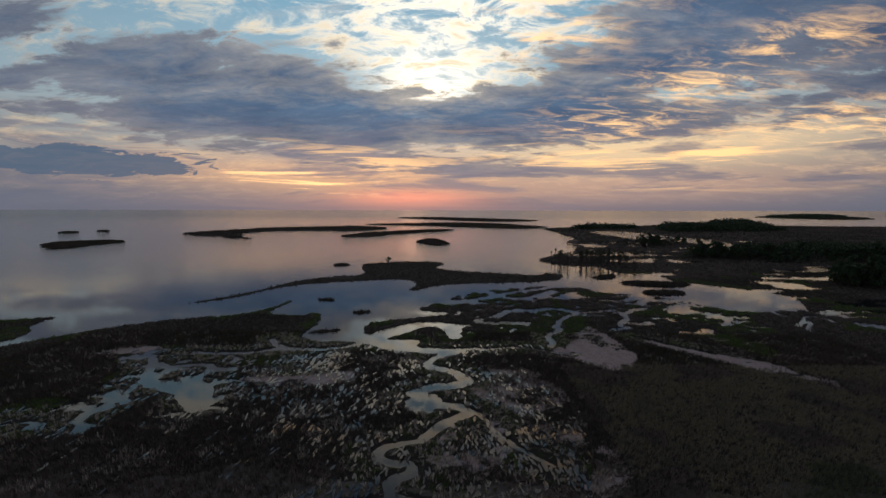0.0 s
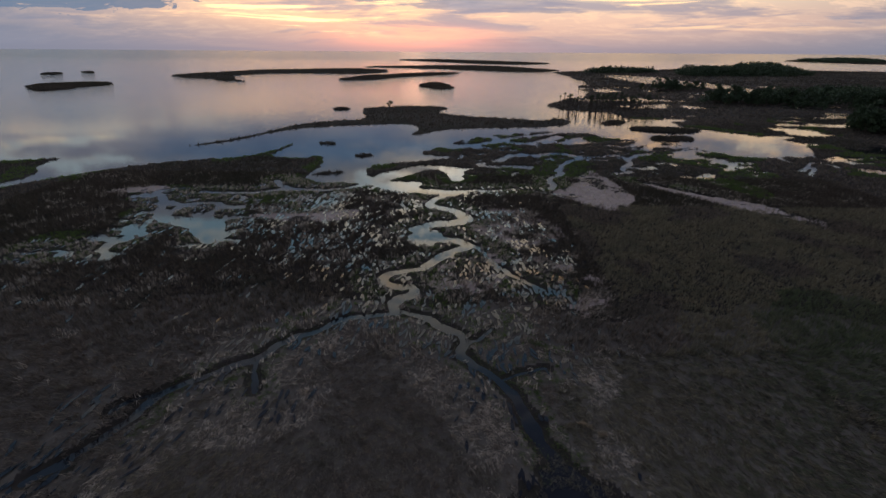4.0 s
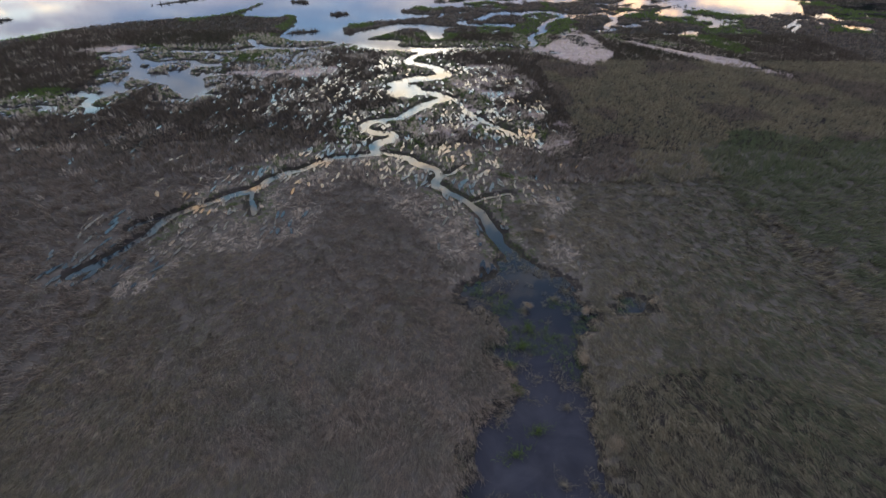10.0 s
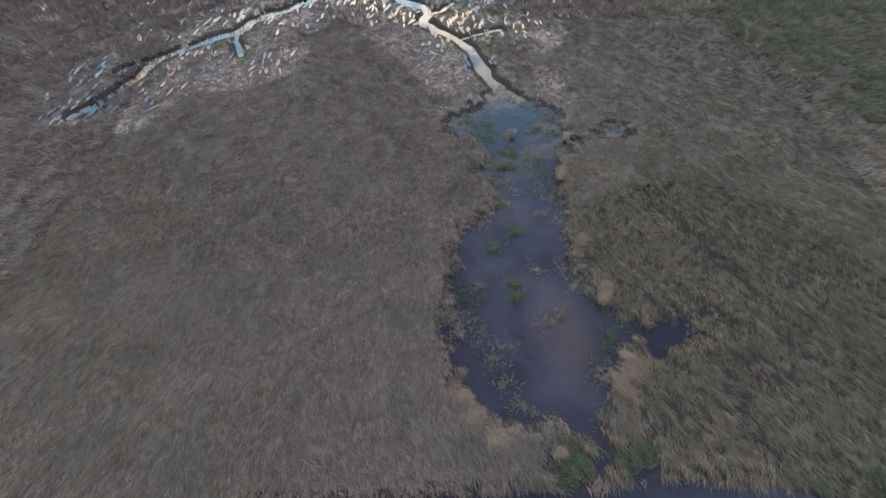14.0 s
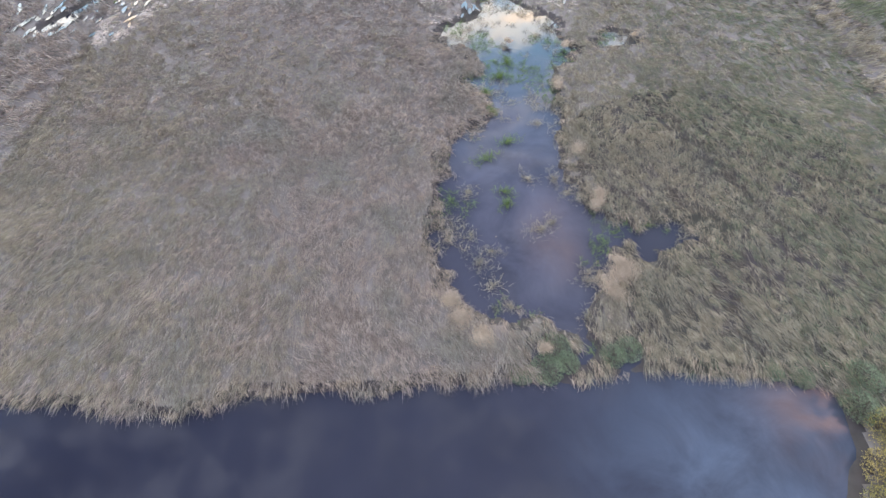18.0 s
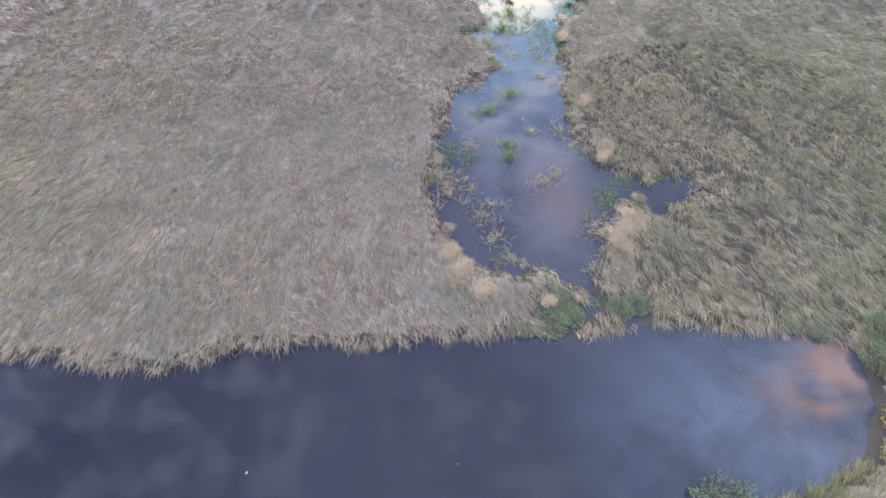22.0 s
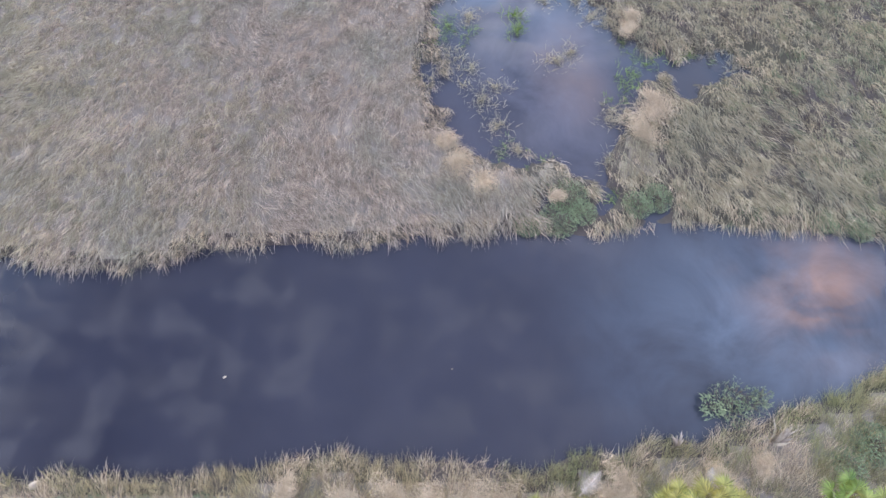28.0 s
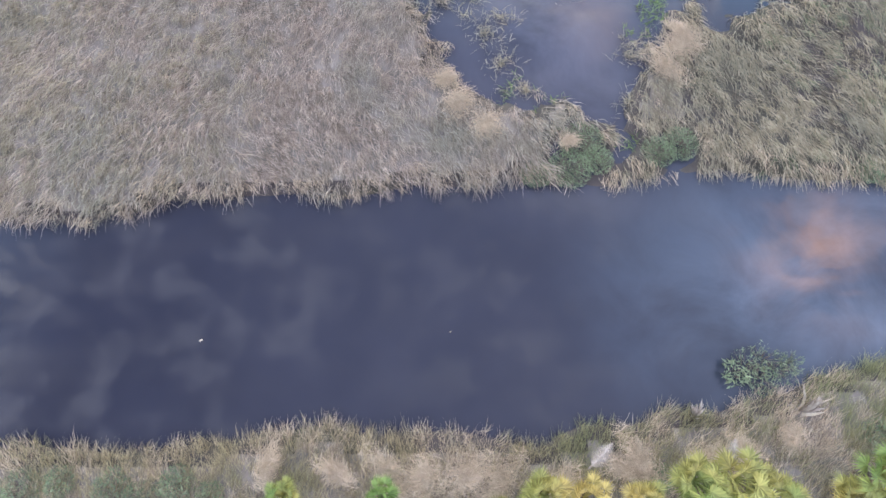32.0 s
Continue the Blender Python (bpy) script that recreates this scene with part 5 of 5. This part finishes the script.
for px, py, r, hgt in ((21.6, -12.3, 0.8, 0.7), (22.3, -13.4, 1.0, 1.1), (21.3, -14.9, 0.9, 0.9), (20.6, -16.2, 0.8, 0.8), (22.4, -11.0, 0.8, 0.7), (17.6, -18.6, 0.7, 0.6), (18.9, -18.2, 0.8, 0.8)):
    leaf_patch("shrub", px, py, r, int(1500 * r), 0.10, hgt, LEAF if py < -12.5 and px > 20.5 else LEAF_BUSH, "bright green leafy shrub on the pond's bank", "shrub")
for px, py, r in ((-8.8, -20.5, 0.6), (-7.7, -20.3, 0.45), (-6.1, -20.5, 0.6), (-4.2, -20.4, 0.55), (-5.2, -20.9, 0.6), (-3.2, -20.7, 0.4), (-9.9, -20.8, 0.6), (9.9, -20.3, 0.45), (16.6, -19.3, 0.6)):
    leaf_patch("bank_shrub", px, py, r, int(1100 * r), 0.09, 0.5, LEAF_BUSH, "low dark green shrub among the bank reeds", "shrub")


# saw palmettos: a short trunk and fans of pointed leaflets
def palmetto(fronds, label):
    top = tagged(new("palmetto"), label, "palmetto", "palmettos on the bank")
    part("trunk", mesh_of("trunk", *joined([limb((0, 0, -0.1), (0.05, 0.02, 0.45), 0.11, 0.09, 7)]), BARK), top)
    for i in range(fronds):
        az, tilt = i * 2.4 + rng.uniform(-0.3, 0.3), 0.35 + 0.75 * (i / fronds) + rng.uniform(-0.1, 0.1)
        d = Vector((math.cos(az) * math.sin(tilt), math.sin(az) * math.sin(tilt), math.cos(tilt)))
        reach = rng.uniform(0.2, 0.62)
        hub = Vector((0.05, 0.02, 0.42)) + d * reach
        side = d.cross(Vector((0, 0, 1))).normalized()
        out = (d * 0.85 - Vector((0, 0, 0.25))).normalized()
        v, f = [], []
        for k in range(17):
            t = -1.9 + 3.8 * k / 16
            w = (out * math.cos(t) + side * math.sin(t)).normalized()
            cross = out.cross(side).cross(w).normalized()
            l = 0.33 * (1 - 0.25 * abs(t) / 1.9) * rng.uniform(0.85, 1.1)
            droop = Vector((0, 0, -0.10 * rng.uniform(0.5, 1.5)))
            o = len(v)
            v += [tuple(hub), tuple(hub + w * l * 0.5 + cross * 0.020 + droop * 0.2), tuple(hub + w * l + droop), tuple(hub + w * l * 0.5 - cross * 0.020 + droop * 0.2)]
            f.append((o, o + 1, o + 2, o + 3))
        frond = part("frond", mesh_of("frond", v, f, LEAF), top)
        part("stalk", mesh_of("stalk", *joined([limb((0.05, 0.02, 0.42), hub, 0.014, 0.01, 4)]), LEAF), frond)
    return top


FANS = [palmetto(34, "yellow-green saw palmetto with open fan leaves"), palmetto(22, "small yellow-green saw palmetto beside the reeds")]
for i, (px, py, s) in enumerate(((6.4, -20.8, 1.0), (7.6, -20.9, 0.9), (10.7, -20.7, 1.1), (11.8, -20.6, 1.15), (12.7, -21.0, 1.0), (15.7, -20.5, 1.2), (-0.9, -20.8, 0.7), (1.9, -20.9, 0.75), (14.9, -21.1, 1.0),
                                 (16.9, -20.9, 1.0), (9.2, -21.2, 0.9), (5.2, -21.3, 0.9), (3.4, -21.5, 0.8), (-3.0, -21.6, 0.8))):
    m = pose(px, py + (0.4 if px > 8 else 0.15), 0.3, 0, 0, 67 * i)
    ob = FANS[i] if i < 2 else copy_thing(FANS[i % 2], m)
    ob.matrix_basis = m
    ob.scale = (1.25 * s, 1.25 * s, 1.1 * s)


# a fallen feather-leaved frond, bleached
def feather(px, py, z, length, turn, label):
    top = tagged(new("fallen_frond"), label, "palm frond")
    top.matrix_basis = pose(px, py, z, 8, -6, turn)
    part("rib", mesh_of("rib", *joined([limb((-0.35 * length, 0, 0), (length * 0.3, 0, 0.10), 0.022, 0.014, 6), limb((length * 0.3, 0, 0.10), (length * 0.65, 0, 0.02), 0.014, 0.004, 6)]), DEAD), top)
    for s in (1, -1):
        v, f = [], []
        for k in range(24):
            t = -0.2 + 0.85 * k / 23
            b = Vector((t * length, 0, 0.08))
            w = Vector((0.55, s, -0.15 + 0.2 * rng.uniform(-1, 1))).normalized()
            l = length * 0.30 * math.sin(math.pi * min(1, 0.25 + 0.75 * k / 23)) + 0.04
            o = len(v)
            v += [tuple(b - Vector((0.016, 0, 0))), tuple(b + Vector((0.016, 0, 0))), tuple(b + w * l)]
            f.append((o, o + 1, o + 2))
        part("leaflets", mesh_of("leaflets", v, f, DEAD), top)
    return top


feather(8.05, -19.75, 0.62, 1.0, 45, "bleached white fallen palm frond on the reed bank")
feather(11.9, -19.7, 0.6, 0.8, 75, "grey dead palm frond caught in the reeds")

# bank reeds south of the pond
x, y = scatter(-24, 27, -24, -16.4, 26)
h = land(x, y)
keep = h > 0.0
x, y, h = x[keep], y[keep], h[keep]
keep = (h < 2.6) | (rng.uniform(0, 1, len(x)) < 0.6)
x, y, h = x[keep], y[keep], h[keep]
z = height(x, y, h)
way = 1.55 + 0.9 * (fbm(x / 2.5, y / 2.5, 141) - 0.5) + np.where(x > 9, -0.35, 0)
pick = fbm(x / 1.6, y / 1.6, 143, 2) + 0.25 * rng.uniform(-1, 1, len(x))
for sel, name, mat, label in ((pick > 0.62, "bank_reeds", REED_PALE, "pale straw-coloured reeds along the near bank"), ((pick <= 0.62) & (pick > 0.54), "bank_reeds", REED_OLIVE, "dry olive-tan reeds along the near bank"),
                              (pick <= 0.54, "bank_reeds", REED_GOLD, "golden-olive reeds along the near bank")):
    n = sel.sum()
    stuff(name, tufts(x[sel], y[sel], z[sel], 17, 0.22, np.full(n, 0.52), 0.011, way[sel], np.where(h[sel] < 0.8, 0.85, 1.1), 0.5), mat, label, "reeds")
for px, py, r in ((1.9, -19.8, 0.7), (3.1, -20.0, 0.8), (4.3, -19.9, 0.8), (5.4, -20.1, 0.7), (9.5, -19.5, 0.7), (9.0, -19.8, 0.5), (11.5, -19.5, 0.6), (12.4, -19.3, 0.45), (14.0, -18.9, 0.4), (7.0, -20.2, 0.6), (-1.6, -19.6, 0.5), (0.6, -19.8, 0.5)):
    tuft_thing("thatch_mat", px, py - 0.3, r, int(2000 * r), 0.42, 0.012, 1.48, REED_PALE, "flattened mat of bleached reed straw on the bank", "thatch", "straw mats on the bank", rng.choice([0.25, 2.9]) + rng.uniform(-0.2, 0.2), 0.42)
tuft_thing("dead_stump", 14.5, -18.5, 0.18, 26, 0.9, 0.11, 0.55, DEAD, "pale split dead palm stump at the water's edge", "stump", "", 1.3, 0.1)
tuft_thing("dead_stump", 11.3, -18.6, 0.12, 16, 0.6, 0.09, 0.6, DEAD, "short pale dead palm stump at the water's edge", "stump", "", 1.9, 0.1)


# small floating and lying things
def pebble(name, px, py, z, sx, sy, sz, mat, label, category):
    bm = bmesh.new()
    bmesh.ops.create_icosphere(bm, subdivisions=2, radius=1.0)
    for v in bm.verts:
        k = 1 + 0.22 * noise.noise(v.co * 1.7 + Vector((px, py, 0)))
        v.co = Vector((v.co.x * sx * k, v.co.y * sy * k, v.co.z * sz * k))
    me = bpy.data.meshes.new(name)
    bm.to_mesh(me)
    bm.free()
    me.materials.append(mat)
    ob = new(name, smooth(me))
    ob.matrix_basis = pose(px, py, z, 0, 0, 30)
    return tagged(ob, label, category)


pebble("floating_debris", -4.2, -16.2, 0.01, 0.07, 0.04, 0.035, DEAD, "small pale scrap floating on the pond", "debris")
pebble("floating_debris", 3.9, -16.0, 0.005, 0.04, 0.03, 0.02, BARK, "tiny dark scrap floating on the pond", "debris")
pebble("floating_debris", 6.4, -2.7, 0.005, 0.06, 0.04, 0.03, BARK, "tiny dark scrap floating in the inlet", "debris")
pebble("pale_stone", -9.9, -19.6, 0.15, 0.16, 0.13, 0.14, DEAD, "pale rounded stone at the pond's edge", "stone")
